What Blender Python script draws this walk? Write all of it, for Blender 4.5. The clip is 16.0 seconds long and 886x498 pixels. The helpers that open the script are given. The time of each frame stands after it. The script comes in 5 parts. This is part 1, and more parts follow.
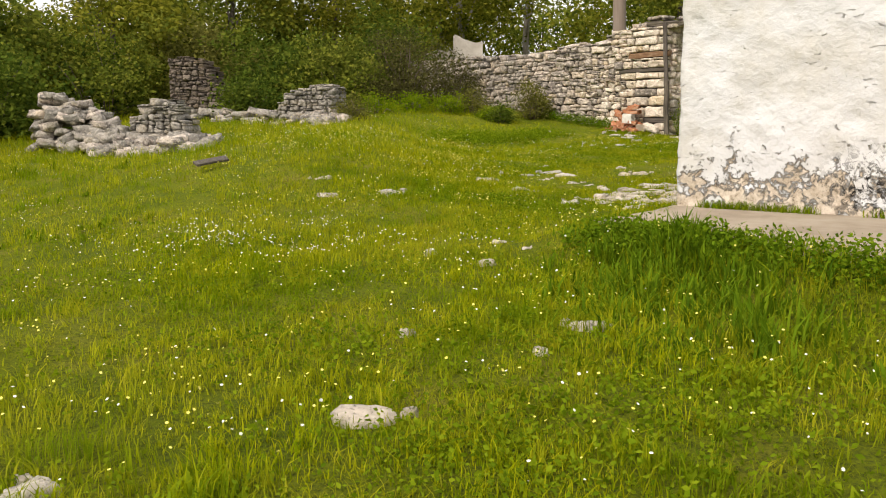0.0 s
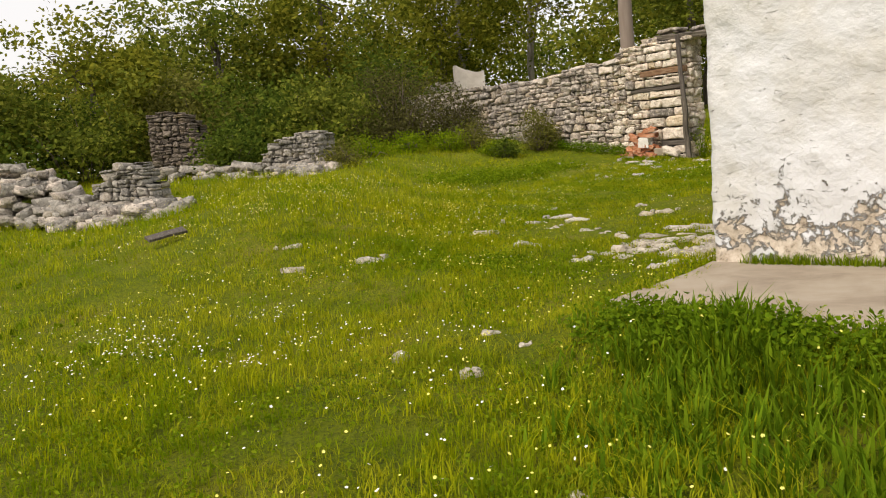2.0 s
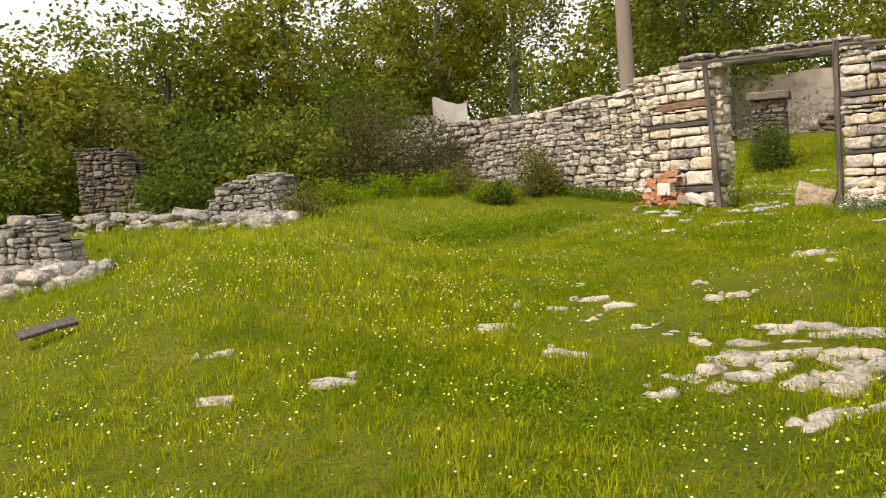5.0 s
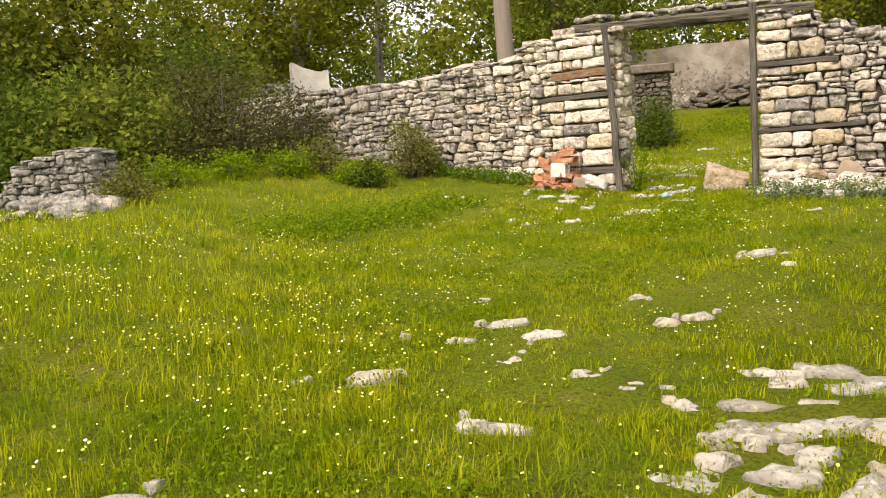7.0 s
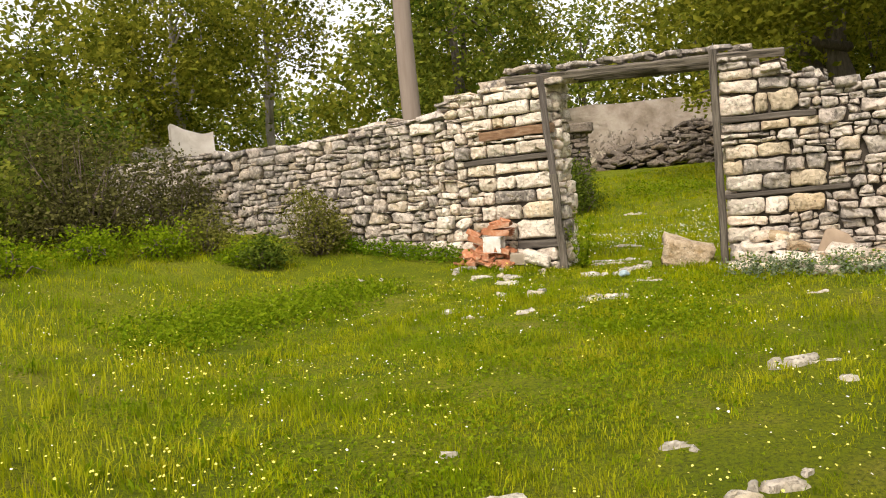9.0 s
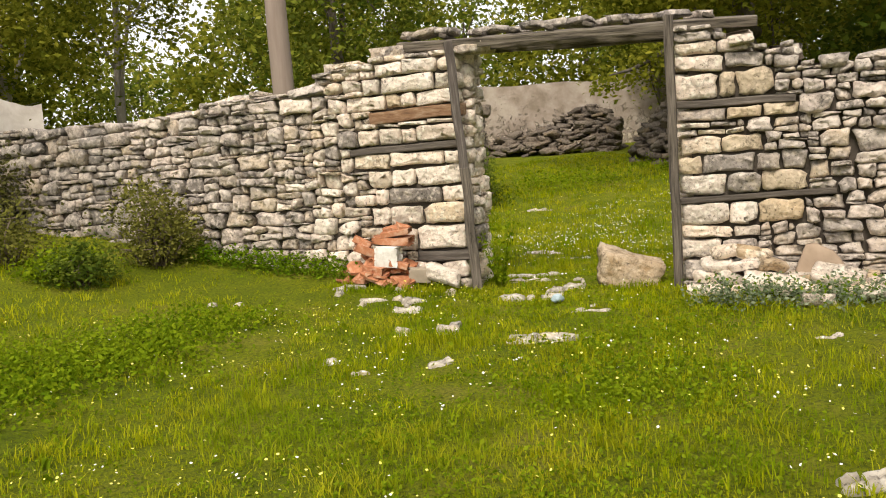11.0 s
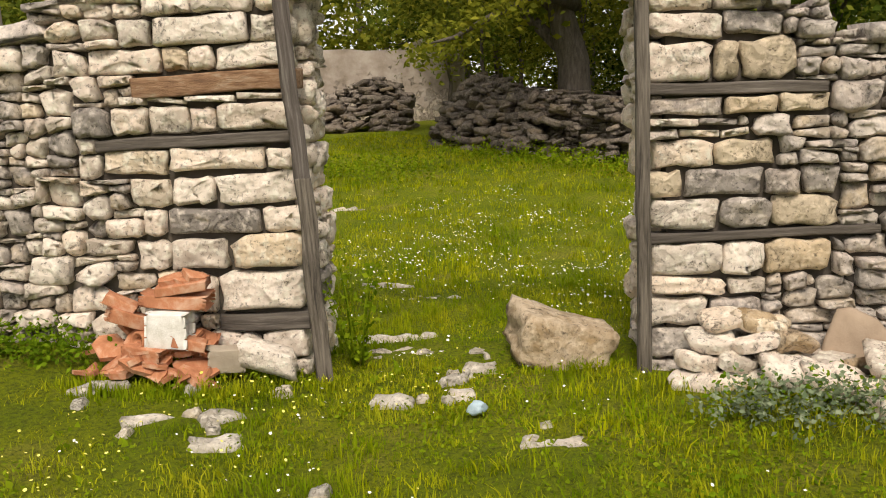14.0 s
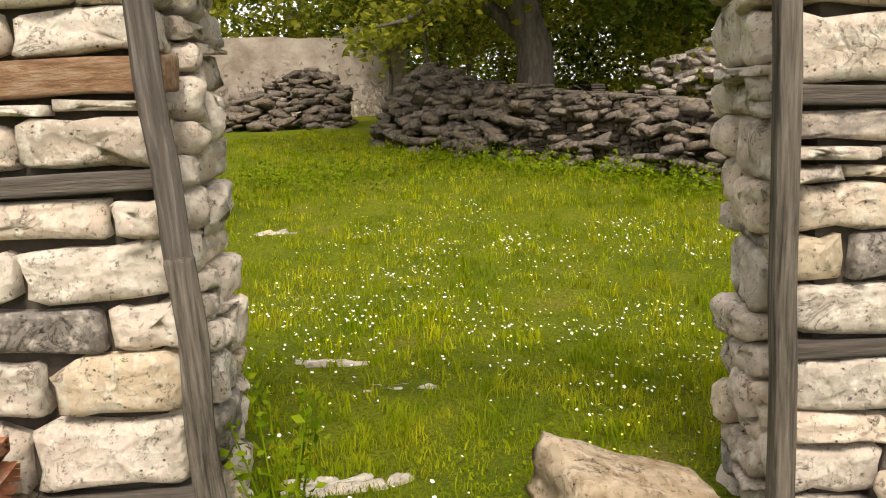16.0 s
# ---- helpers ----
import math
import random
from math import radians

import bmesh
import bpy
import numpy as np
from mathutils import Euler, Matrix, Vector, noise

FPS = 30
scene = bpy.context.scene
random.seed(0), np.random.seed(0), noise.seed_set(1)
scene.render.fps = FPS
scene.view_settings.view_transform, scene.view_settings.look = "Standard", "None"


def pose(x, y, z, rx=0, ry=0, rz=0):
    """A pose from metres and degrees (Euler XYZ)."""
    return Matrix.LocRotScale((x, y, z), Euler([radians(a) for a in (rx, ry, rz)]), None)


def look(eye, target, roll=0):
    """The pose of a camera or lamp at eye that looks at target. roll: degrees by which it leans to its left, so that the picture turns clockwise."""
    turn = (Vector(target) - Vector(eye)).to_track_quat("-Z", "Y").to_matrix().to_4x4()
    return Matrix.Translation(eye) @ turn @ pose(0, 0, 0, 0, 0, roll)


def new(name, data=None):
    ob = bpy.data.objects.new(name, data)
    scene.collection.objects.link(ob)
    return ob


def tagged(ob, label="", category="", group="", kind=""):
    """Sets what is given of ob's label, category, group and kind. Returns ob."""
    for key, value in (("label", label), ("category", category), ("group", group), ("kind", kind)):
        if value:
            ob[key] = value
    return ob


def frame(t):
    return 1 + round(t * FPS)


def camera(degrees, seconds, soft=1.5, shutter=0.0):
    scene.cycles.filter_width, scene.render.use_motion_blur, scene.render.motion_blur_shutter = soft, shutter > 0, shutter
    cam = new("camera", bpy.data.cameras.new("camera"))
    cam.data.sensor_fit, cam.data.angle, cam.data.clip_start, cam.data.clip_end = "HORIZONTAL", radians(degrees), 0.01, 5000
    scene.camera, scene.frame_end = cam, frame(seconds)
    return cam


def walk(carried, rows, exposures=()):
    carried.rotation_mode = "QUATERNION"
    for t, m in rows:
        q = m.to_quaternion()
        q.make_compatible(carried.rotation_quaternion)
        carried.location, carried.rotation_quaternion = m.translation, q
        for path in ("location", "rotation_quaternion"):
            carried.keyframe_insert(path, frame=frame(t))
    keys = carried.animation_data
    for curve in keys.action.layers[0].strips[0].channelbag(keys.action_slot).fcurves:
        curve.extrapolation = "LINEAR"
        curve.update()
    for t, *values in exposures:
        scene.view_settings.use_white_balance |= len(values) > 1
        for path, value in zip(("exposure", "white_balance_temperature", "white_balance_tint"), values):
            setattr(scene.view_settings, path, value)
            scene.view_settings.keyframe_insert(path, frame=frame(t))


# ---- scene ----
cam = camera(54.7, 16.0, soft=1.05)
METRES, EYE, TILT, LEAN, TURN = 17.4, 1.5, 2.9, -1.7, 0.0
ROWS = [
    (0.0, 0.0, 0.0, 0.0, -0.4, -11.34, 2.02),
    (0.5, 0.0079, 0.0228, 0.0011, -1.58, -10.27, 2.66),
    (1.0, 0.0121, 0.0505, 0.0062, -6.1, -9.61, 3.18),
    (1.5, 0.0158, 0.0737, 0.0037, -6.76, -10.96, 6.47),
    (2.0, 0.0224, 0.1014, 0.0053, 0.48, -9.34, 6.41),
    (2.5, 0.0225, 0.1266, 0.0032, -1.4, -9.17, 6.3),
    (3.0, 0.0166, 0.156, 0.0066, -4.25, -6.17, 4.83),
    (3.5, 0.0115, 0.1828, 0.0027, -2.96, -8.92, 5.43),
    (4.0, 0.0106, 0.2123, 0.0087, -1.01, -6.43, 6.13),
    (6.5, 0.0111, 0.3631, 0.0111, -6.8, -9.96, 5.62),
    (7.0, 0.0148, 0.3984, 0.01, -10.63, -10.07, 5.2),
    (7.5, 0.0143, 0.4295, 0.0085, -13.36, -9.29, 5.03),
    (8.0, 0.009, 0.461, 0.0139, -21.01, -9.5, 6.12),
    (8.5, 0.0139, 0.4902, 0.0093, -18.65, -6.39, 5.17),
    (9.0, 0.0232, 0.5226, 0.011, -18.0, -6.6, 5.66),
    (9.5, 0.0275, 0.5576, 0.0141, -23.98, -8.77, 3.79),
    (12.0, 0.0839, 0.7168, 0.0135, -28.46, -8.46, 4.73),
    (12.5, 0.0876, 0.7507, 0.0155, -33.38, -10.65, 3.94),
    (13.0, 0.0951, 0.7788, 0.0143, -33.12, -9.3, 3.21),
    (13.5, 0.1121, 0.8076, 0.0162, -35.26, -9.02, 4.36),
    (14.0, 0.1264, 0.8362, 0.0176, -42.56, -11.27, 1.67),
    (14.5, 0.1412, 0.8628, 0.0179, -45.5, -11.49, 2.11),
    (15.0, 0.164, 0.8875, 0.0198, -41.81, -12.23, 2.91),
    (15.5, 0.1849, 0.9142, 0.017, -45.79, -13.44, 0.46),
    (16.0, 0.2057, 0.9383, 0.0189, -46.96, -11.99, 1.48),
]
walk(cam, [(t, pose(0, 0, EYE, TILT, LEAN, TURN) @ pose(METRES * x, METRES * y, METRES * z, 90 + pitch, roll, yaw)) for t, x, y, z, yaw, pitch, roll in ROWS], [(0.0, -0.04, 6900, 12), (2.0, -0.2, 6900, 12), (3.5, -0.22, 6900, 12), (4.2, -0.08, 6900, 12), (6.5, 0.36, 6900, 12), (9.5, 0.2, 6900, 12), (12.0, 0.12, 6900, 12), (14.5, 0.05, 6900, 12), (16.0, 0.34, 6900, 12)])

# ---- world, sun, exposure ----
SUN_EL, SUN_AZ = radians(50), radians(222)      # azimuth clockwise from +y
world = bpy.data.worlds.new("sky")
scene.world = world
world.use_nodes = True
wn, wl = world.node_tree.nodes, world.node_tree.links
sky = wn.new("ShaderNodeTexSky")
sky.sky_type, sky.sun_disc = "NISHITA", False
sky.sun_elevation, sky.sun_rotation = SUN_EL, SUN_AZ
sky.air_density, sky.dust_density, sky.ozone_density = 1.0, 4.0, 1.0
# thin cloud veil: the blue is washed out towards white
veil = wn.new("ShaderNodeMixRGB")
veil.inputs[0].default_value = 0.75
veil.inputs[2].default_value = (8.9, 8.9, 9.0, 1)
wl.new(sky.outputs[0], veil.inputs[1])
wl.new(veil.outputs[0], wn["Background"].inputs[0])
wn["Background"].inputs[1].default_value = 0.15
sun = new("sun", bpy.data.lights.new("sun", "SUN"))
sun.data.energy, sun.data.angle, sun.data.color = 3.0, radians(16), (1.0, 0.94, 0.83)
sd = Vector((math.sin(SUN_AZ) * math.cos(SUN_EL), math.cos(SUN_AZ) * math.cos(SUN_EL), math.sin(SUN_EL)))
sun.matrix_world = look(sd * 40, (0, 0, 0))

rng = np.random.default_rng(7)


# ---- materials ----
def mat(name, rough=0.9, spec=0.3):
    m = bpy.data.materials.new(name)
    m.use_nodes = True
    b = m.node_tree.nodes["Principled BSDF"]
    b.inputs["Roughness"].default_value = rough
    b.inputs["Specular IOR Level"].default_value = spec
    return m, m.node_tree.nodes, m.node_tree.links, b


def ramp(n, l, fac, stops):
    r = n.new("ShaderNodeValToRGB")
    e = r.color_ramp.elements
    while len(e) < len(stops):
        e.new(0.5)
    for k, (p, c) in enumerate(stops):
        e[k].position, e[k].color = p, (*c, 1)
    l.new(fac, r.inputs[0])
    return r.outputs[0]


def noise_tex(n, l, co, scale, detail=6, rough=0.6, dist=0.0):
    t = n.new("ShaderNodeTexNoise")
    t.inputs["Scale"].default_value, t.inputs["Detail"].default_value = scale, detail
    t.inputs["Roughness"].default_value, t.inputs["Distortion"].default_value = rough, dist
    l.new(co, t.inputs["Vector"])
    return t.outputs["Fac"]


def mix(n, l, fac, a, b, mode="MIX"):
    m = n.new("ShaderNodeMixRGB")
    m.blend_type = mode
    for i, v in ((0, fac), (1, a), (2, b)):
        if isinstance(v, (int, float)):
            m.inputs[i].default_value = v
        elif isinstance(v, tuple):
            m.inputs[i].default_value = (*v, 1)
        else:
            l.new(v, m.inputs[i])
    return m.outputs[0]


def bump(n, l, b, height, strength, distance=0.02):
    k = n.new("ShaderNodeBump")
    k.inputs["Strength"].default_value, k.inputs["Distance"].default_value = strength, distance
    l.new(height, k.inputs["Height"])
    l.new(k.outputs[0], b.inputs["Normal"])


def world_co(n):
    return n.new("ShaderNodeNewGeometry").outputs["Position"]


def stone_mat(name, light, mid, dark, lichen=0.5, pieces=True):
    """Weathered limestone: pale broken faces, grey lichen, dark pits."""
    m, n, l, b = mat(name, 0.92, 0.25)
    co = world_co(n)
    if pieces:
        rnd = n.new("ShaderNodeObjectInfo").outputs["Random"]
    else:
        rnd = n.new("ShaderNodeNewGeometry").outputs["Random Per Island"]
    tone = ramp(n, l, rnd, [(0.0, mid), (0.18, tuple(0.8 * c for c in light)), (0.42, light), (0.66, (light[0], light[1] * 0.95, light[2] * 0.93)), (0.82, (light[0] * 0.92, light[1] * 0.84, light[2] * 0.68)), (0.92, tuple(0.7 * c for c in light)), (1.0, tuple(0.8 * c for c in mid))])
    big = noise_tex(n, l, co, 5.0, 5, 0.65, 0.6)
    c = mix(n, l, ramp(n, l, big, [(0.5 - 0.16 * lichen, (0, 0, 0)), (0.72 - 0.1 * lichen, (1, 1, 1))]), tone, mid)
    fine = noise_tex(n, l, co, 38.0, 6, 0.7)
    c = mix(n, l, ramp(n, l, fine, [(0.56, (0, 0, 0)), (0.67, (0.85, 0.85, 0.85))]), c, dark)
    pit = n.new("ShaderNodeTexVoronoi")
    pit.inputs["Scale"].default_value = 34
    pit.inputs["Randomness"].default_value = 1.0
    l.new(co, pit.inputs["Vector"])
    holes = mix(n, l, 1.0, ramp(n, l, pit.outputs["Distance"], [(0.08, (0.8, 0.8, 0.8)), (0.2, (0, 0, 0))]), ramp(n, l, noise_tex(n, l, co, 9.0, 4, 0.6), [(0.51, (0, 0, 0)), (0.6, (1, 1, 1))]), "MULTIPLY")
    c = mix(n, l, holes, c, dark)
    crack = ramp(n, l, noise_tex(n, l, co, 7.0, 7, 0.66, 1.5), [(0.482, (0, 0, 0)), (0.5, (0.85, 0.85, 0.85)), (0.518, (0, 0, 0))])
    crack = mix(n, l, 1.0, crack, ramp(n, l, noise_tex(n, l, co, 4.0, 3, 0.5), [(0.5, (0, 0, 0)), (0.64, (0.9, 0.9, 0.9))]), "MULTIPLY")
    c = mix(n, l, crack, c, dark)
    pale = noise_tex(n, l, co, 17.0, 5, 0.6)
    c = mix(n, l, ramp(n, l, pale, [(0.5, (0, 0, 0)), (0.66, (0.75, 0.75, 0.75))]), c, tuple(min(0.88, 1.2 * v) for v in light))
    l.new(c, b.inputs["Base Color"])
    vor = n.new("ShaderNodeTexVoronoi")
    vor.inputs["Scale"].default_value = 22
    l.new(co, vor.inputs["Vector"])
    hgt = mix(n, l, 0.4, noise_tex(n, l, co, 20.0, 10, 0.78), vor.outputs["Distance"])
    hgt = mix(n, l, 0.5, hgt, holes, "SUBTRACT")
    hgt = mix(n, l, 0.35, hgt, crack, "SUBTRACT")
    bump(n, l, b, hgt, 1.0, 0.035)
    return m


M_CREAM = stone_mat("cream_limestone", (0.80, 0.70, 0.595), (0.58, 0.48, 0.385), (0.085, 0.066, 0.05), 0.15)
M_TAN = stone_mat("tan_limestone", (0.64, 0.53, 0.385), (0.46, 0.37, 0.26), (0.11, 0.085, 0.06), 0.25)
M_GREY = stone_mat("grey_limestone", (0.64, 0.565, 0.49), (0.25, 0.22, 0.195), (0.045, 0.04, 0.036), 0.6)
M_DARK = stone_mat("dark_fieldstone", (0.235, 0.195, 0.155), (0.12, 0.10, 0.085), (0.045, 0.04, 0.036), 0.6)
M_DARK_J = stone_mat("dark_fieldstone_joined", (0.235, 0.195, 0.155), (0.12, 0.10, 0.085), (0.045, 0.04, 0.036), 0.6, False)
M_GREY_J = stone_mat("grey_limestone_joined", (0.56, 0.495, 0.425), (0.21, 0.19, 0.17), (0.05, 0.045, 0.04), 0.75, False)
M_FLAT = stone_mat("bedrock_limestone", (0.62, 0.565, 0.48), (0.38, 0.335, 0.265), (0.10, 0.09, 0.065), 0.45)
M_MID = stone_mat("lichened_fieldstone", (0.42, 0.39, 0.34), (0.22, 0.205, 0.185), (0.08, 0.075, 0.07), 0.65)
M_MID_J = stone_mat("lichened_fieldstone_joined", (0.42, 0.39, 0.34), (0.22, 0.205, 0.185), (0.08, 0.075, 0.07), 0.65, False)
M_OCHRE = stone_mat("ochre_boulder", (0.52, 0.42, 0.30), (0.34, 0.235, 0.125), (0.10, 0.08, 0.06), 0.6)


def simple_mat(name, stops, scale, rough=0.9, bumps=0.5, bscale=60, stretch=None, dist=0.015):
    m, n, l, b = mat(name, rough)
    tc = n.new("ShaderNodeTexCoord").outputs["Object"]
    if stretch:
        mp = n.new("ShaderNodeMapping")
        mp.inputs["Scale"].default_value = stretch
        l.new(tc, mp.inputs["Vector"])
        tc = mp.outputs[0]
    f = noise_tex(n, l, tc, scale, 8, 0.65, 0.4)
    c = ramp(n, l, f, stops)
    var = n.new("ShaderNodeObjectInfo").outputs["Random"]
    c = mix(n, l, ramp(n, l, var, [(0, (0, 0, 0)), (1, (0.35, 0.35, 0.35))]), c, stops[0][1])
    l.new(c, b.inputs["Base Color"])
    bump(n, l, b, noise_tex(n, l, tc, bscale, 6, 0.7), bumps, dist)
    return m


M_WOOD = simple_mat("weathered_timber", [(0.34, (0.03, 0.025, 0.02)), (0.5, (0.14, 0.118, 0.094)), (0.74, (0.29, 0.25, 0.205))], 5, 0.9, 0.8, 7, (9, 9, 0.5))
M_TIE = simple_mat("wall_tie_timber", [(0.3, (0.05, 0.042, 0.035)), (0.55, (0.13, 0.11, 0.092)), (0.75, (0.24, 0.215, 0.185))], 5, 0.92, 0.9, 8, (0.6, 9, 9))
M_REDTIE = simple_mat("red_brown_beam", [(0.3, (0.11, 0.06, 0.035)), (0.5, (0.29, 0.165, 0.09)), (0.7, (0.44, 0.34, 0.24))], 6, 0.9, 0.9, 8, (1.2, 5, 5))
M_DOOR = simple_mat("red_brown_door_paint", [(0.3, (0.05, 0.02, 0.012)), (0.55, (0.095, 0.034, 0.02)), (0.8, (0.16, 0.07, 0.042))], 4, 0.75, 0.4, 10, (9, 9, 0.6))
M_CONC = simple_mat("worn_concrete", [(0.3, (0.25, 0.2, 0.15)), (0.5, (0.38, 0.32, 0.245)), (0.7, (0.46, 0.4, 0.32))], 2.2, 0.95, 0.5, 45)
M_BRICK = simple_mat("broken_red_brick", [(0.3, (0.27, 0.10, 0.05)), (0.48, (0.47, 0.20, 0.10)), (0.62, (0.58, 0.38, 0.26)), (0.75, (0.62, 0.52, 0.42))], 6, 0.95, 0.5, 60)
M_WHITE = simple_mat("white_block", [(0.3, (0.55, 0.52, 0.46)), (0.6, (0.76, 0.74, 0.70))], 12, 0.9, 0.5, 60)
M_POLE = simple_mat("grey_brown_pole", [(0.3, (0.22, 0.17, 0.14)), (0.7, (0.33, 0.27, 0.23))], 3, 0.85, 0.3, 20, (3, 3, 0.3))
M_BARK = simple_mat("bark", [(0.3, (0.06, 0.05, 0.04)), (0.55, (0.15, 0.125, 0.10)), (0.8, (0.24, 0.21, 0.18))], 5, 0.95, 1.0, 14, (3, 3, 0.8), 0.04)
M_BARKP = simple_mat("pale_bark", [(0.3, (0.16, 0.14, 0.12)), (0.7, (0.36, 0.33, 0.28))], 5, 0.95, 0.8, 14, (3, 3, 0.8), 0.03)
M_GABLE = simple_mat("pale_pink_plaster", [(0.3, (0.46, 0.40, 0.35)), (0.55, (0.62, 0.56, 0.51)), (0.75, (0.70, 0.65, 0.60))], 3, 0.95, 0.6, 20)
M_TWIG = simple_mat("dry_twigs", [(0.3, (0.10, 0.075, 0.06)), (0.7, (0.24, 0.19, 0.15))], 5, 0.95, 0.2, 14)
M_BLUE = simple_mat("pale_blue_plastic", [(0.3, (0.26, 0.36, 0.42)), (0.7, (0.46, 0.56, 0.60))], 9, 0.4, 0.2, 30)
M_SLAB = simple_mat("brown_slab", [(0.3, (0.27, 0.2, 0.14)), (0.6, (0.38, 0.29, 0.21)), (0.8, (0.46, 0.38, 0.3))], 4, 0.9, 0.35, 30)
M_TILE = simple_mat("roof_tile", [(0.3, (0.25, 0.11, 0.07)), (0.7, (0.38, 0.19, 0.12))], 4, 0.9, 0.4, 30)


def plaster_mat(name, flaky):
    """Lime plaster, flaking off towards the foot where the damp has worked."""
    m, n, l, b = mat(name, 0.93, 0.2)
    co = world_co(n)
    sep = n.new("ShaderNodeSeparateXYZ")
    l.new(co, sep.inputs[0])
    up = n.new("ShaderNodeMapRange")
    up.inputs["From Min"].default_value, up.inputs["From Max"].default_value = (0.68, 1.75) if flaky else (2.5, 5.5)
    l.new(sep.outputs["Z"], up.inputs["Value"])
    f = noise_tex(n, l, co, 5.5, 10, 0.72, 0.25)
    add = n.new("ShaderNodeMath")
    add.operation = "MULTIPLY_ADD"
    add.inputs[1].default_value = 0.36
    l.new(up.outputs[0], add.inputs[0])
    l.new(f, add.inputs[2])
    peel = ramp(n, l, add.outputs[0], [(0.55, (1, 1, 1)), (0.60, (0, 0, 0))])
    scar = n.new("ShaderNodeMapping")
    scar.inputs["Scale"].default_value = (1, 1, 3.4)
    l.new(co, scar.inputs["Vector"])
    flake = ramp(n, l, noise_tex(n, l, scar.outputs[0], 4.5, 8, 0.68, 1.2), [(0.64, (0, 0, 0)), (0.665, (1, 1, 1)), (0.70, (0.3, 0.3, 0.3))])
    wash = ramp(n, l, noise_tex(n, l, co, 1.6, 5, 0.6), [(0.35, (0.60, 0.585, 0.56)), (0.55, (0.675, 0.68, 0.70))] if flaky else [(0.35, (0.25, 0.205, 0.16)), (0.5, (0.36, 0.30, 0.25)), (0.65, (0.45, 0.39, 0.335))])
    under = ramp(n, l, noise_tex(n, l, co, 14.0, 6, 0.7), [(0.33, (0.16, 0.13, 0.10)), (0.43, (0.48, 0.40, 0.31)), (0.6, (0.66, 0.58, 0.49))])
    c = mix(n, l, peel, wash, under)
    c = mix(n, l, mix(n, l, 0.65, flake, (0.0, 0.0, 0.0)), c, (0.50, 0.46, 0.40))
    if flaky:
        # black voids in the damaged foot beside the door, shade painted into the colour
        way = n.new("ShaderNodeVectorMath")
        way.operation = "DISTANCE"
        way.inputs[1].default_value = (3.68, 7.4, 0.9)
        l.new(co, way.inputs[0])
        near = ramp(n, l, way.outputs["Value"], [(0.1, (1, 1, 1)), (0.48, (0, 0, 0))])
        void_shade = mix(n, l, 1.0, near, ramp(n, l, noise_tex(n, l, co, 13.0, 6, 0.7, 0.8), [(0.5, (0, 0, 0)), (0.57, (1, 1, 1))]), "MULTIPLY")
        c = mix(n, l, void_shade, c, (0.035, 0.032, 0.03))
    l.new(c, b.inputs["Base Color"])
    lift = mix(n, l, 0.35, peel, noise_tex(n, l, co, 9.0, 6, 0.6), "SUBTRACT")
    lift = mix(n, l, 0.3, lift, flake, "ADD")
    inv = n.new("ShaderNodeMath")
    inv.operation = "MULTIPLY"
    inv.inputs[1].default_value = -1
    l.new(lift, inv.inputs[0])
    bump(n, l, b, inv.outputs[0], 1.0, 0.085)
    return m


M_PLASTER = plaster_mat("flaking_whitewash", True)
M_RUIN = plaster_mat("aged_plaster", False)


def leaf_mat(name, stops, scale=0.5, trans=0.35, patches=None):
    m, n, l, b = mat(name, 0.85, 0.06)
    geo = n.new("ShaderNodeNewGeometry")
    c = ramp(n, l, geo.outputs["Random Per Island"], stops)
    patch = noise_tex(n, l, geo.outputs["Position"], scale, 4, 0.6)
    c = mix(n, l, ramp(n, l, patch, [(0.38, (0, 0, 0)), (0.66, (0.7, 0.7, 0.7))]), c, mix(n, l, 0.5, c, stops[-1][1]))
    if patches:
        # greener and drier patches of turf, a metre or so across
        wet = noise_tex(n, l, geo.outputs["Position"], 1.1, 5, 0.62, 0.5)
        c = mix(n, l, ramp(n, l, wet, [(0.48, (0, 0, 0)), (0.62, (0.75, 0.75, 0.75))]), c, patches[0])
        dry = noise_tex(n, l, geo.outputs["Position"], 2.3, 5, 0.66, 0.8)
        c = mix(n, l, ramp(n, l, dry, [(0.52, (0, 0, 0)), (0.68, (0.7, 0.7, 0.7))]), c, patches[1])
    l.new(c, b.inputs["Base Color"])
    t = n.new("ShaderNodeBsdfTranslucent")
    l.new(c, t.inputs["Color"])
    ms = n.new("ShaderNodeMixShader")
    ms.inputs[0].default_value = trans
    out = n["Material Output"]
    l.new(b.outputs[0], ms.inputs[1])
    l.new(t.outputs[0], ms.inputs[2])
    l.new(ms.outputs[0], out.inputs["Surface"])
    return m


M_GRASS = leaf_mat("meadow_grass", [(0.0, (0.11, 0.175, 0.002)), (0.3, (0.24, 0.30, 0.003)), (0.7, (0.38, 0.395, 0.004)), (0.95, (0.43, 0.44, 0.008)), (1.0, (0.48, 0.46, 0.04))], 0.7, 0.45, ((0.13, 0.22, 0.003), (0.45, 0.42, 0.02)))
M_LUSH = leaf_mat("lush_weeds", [(0.0, (0.08, 0.145, 0.004)), (0.5, (0.16, 0.24, 0.006)), (1.0, (0.25, 0.32, 0.012))], 0.9, 0.4)
M_LEAF = leaf_mat("oak_leaves", [(0.0, (0.03, 0.055, 0.008)), (0.5, (0.10, 0.15, 0.014)), (0.85, (0.24, 0.27, 0.03)), (1.0, (0.36, 0.36, 0.06))], 0.5, 0.5)
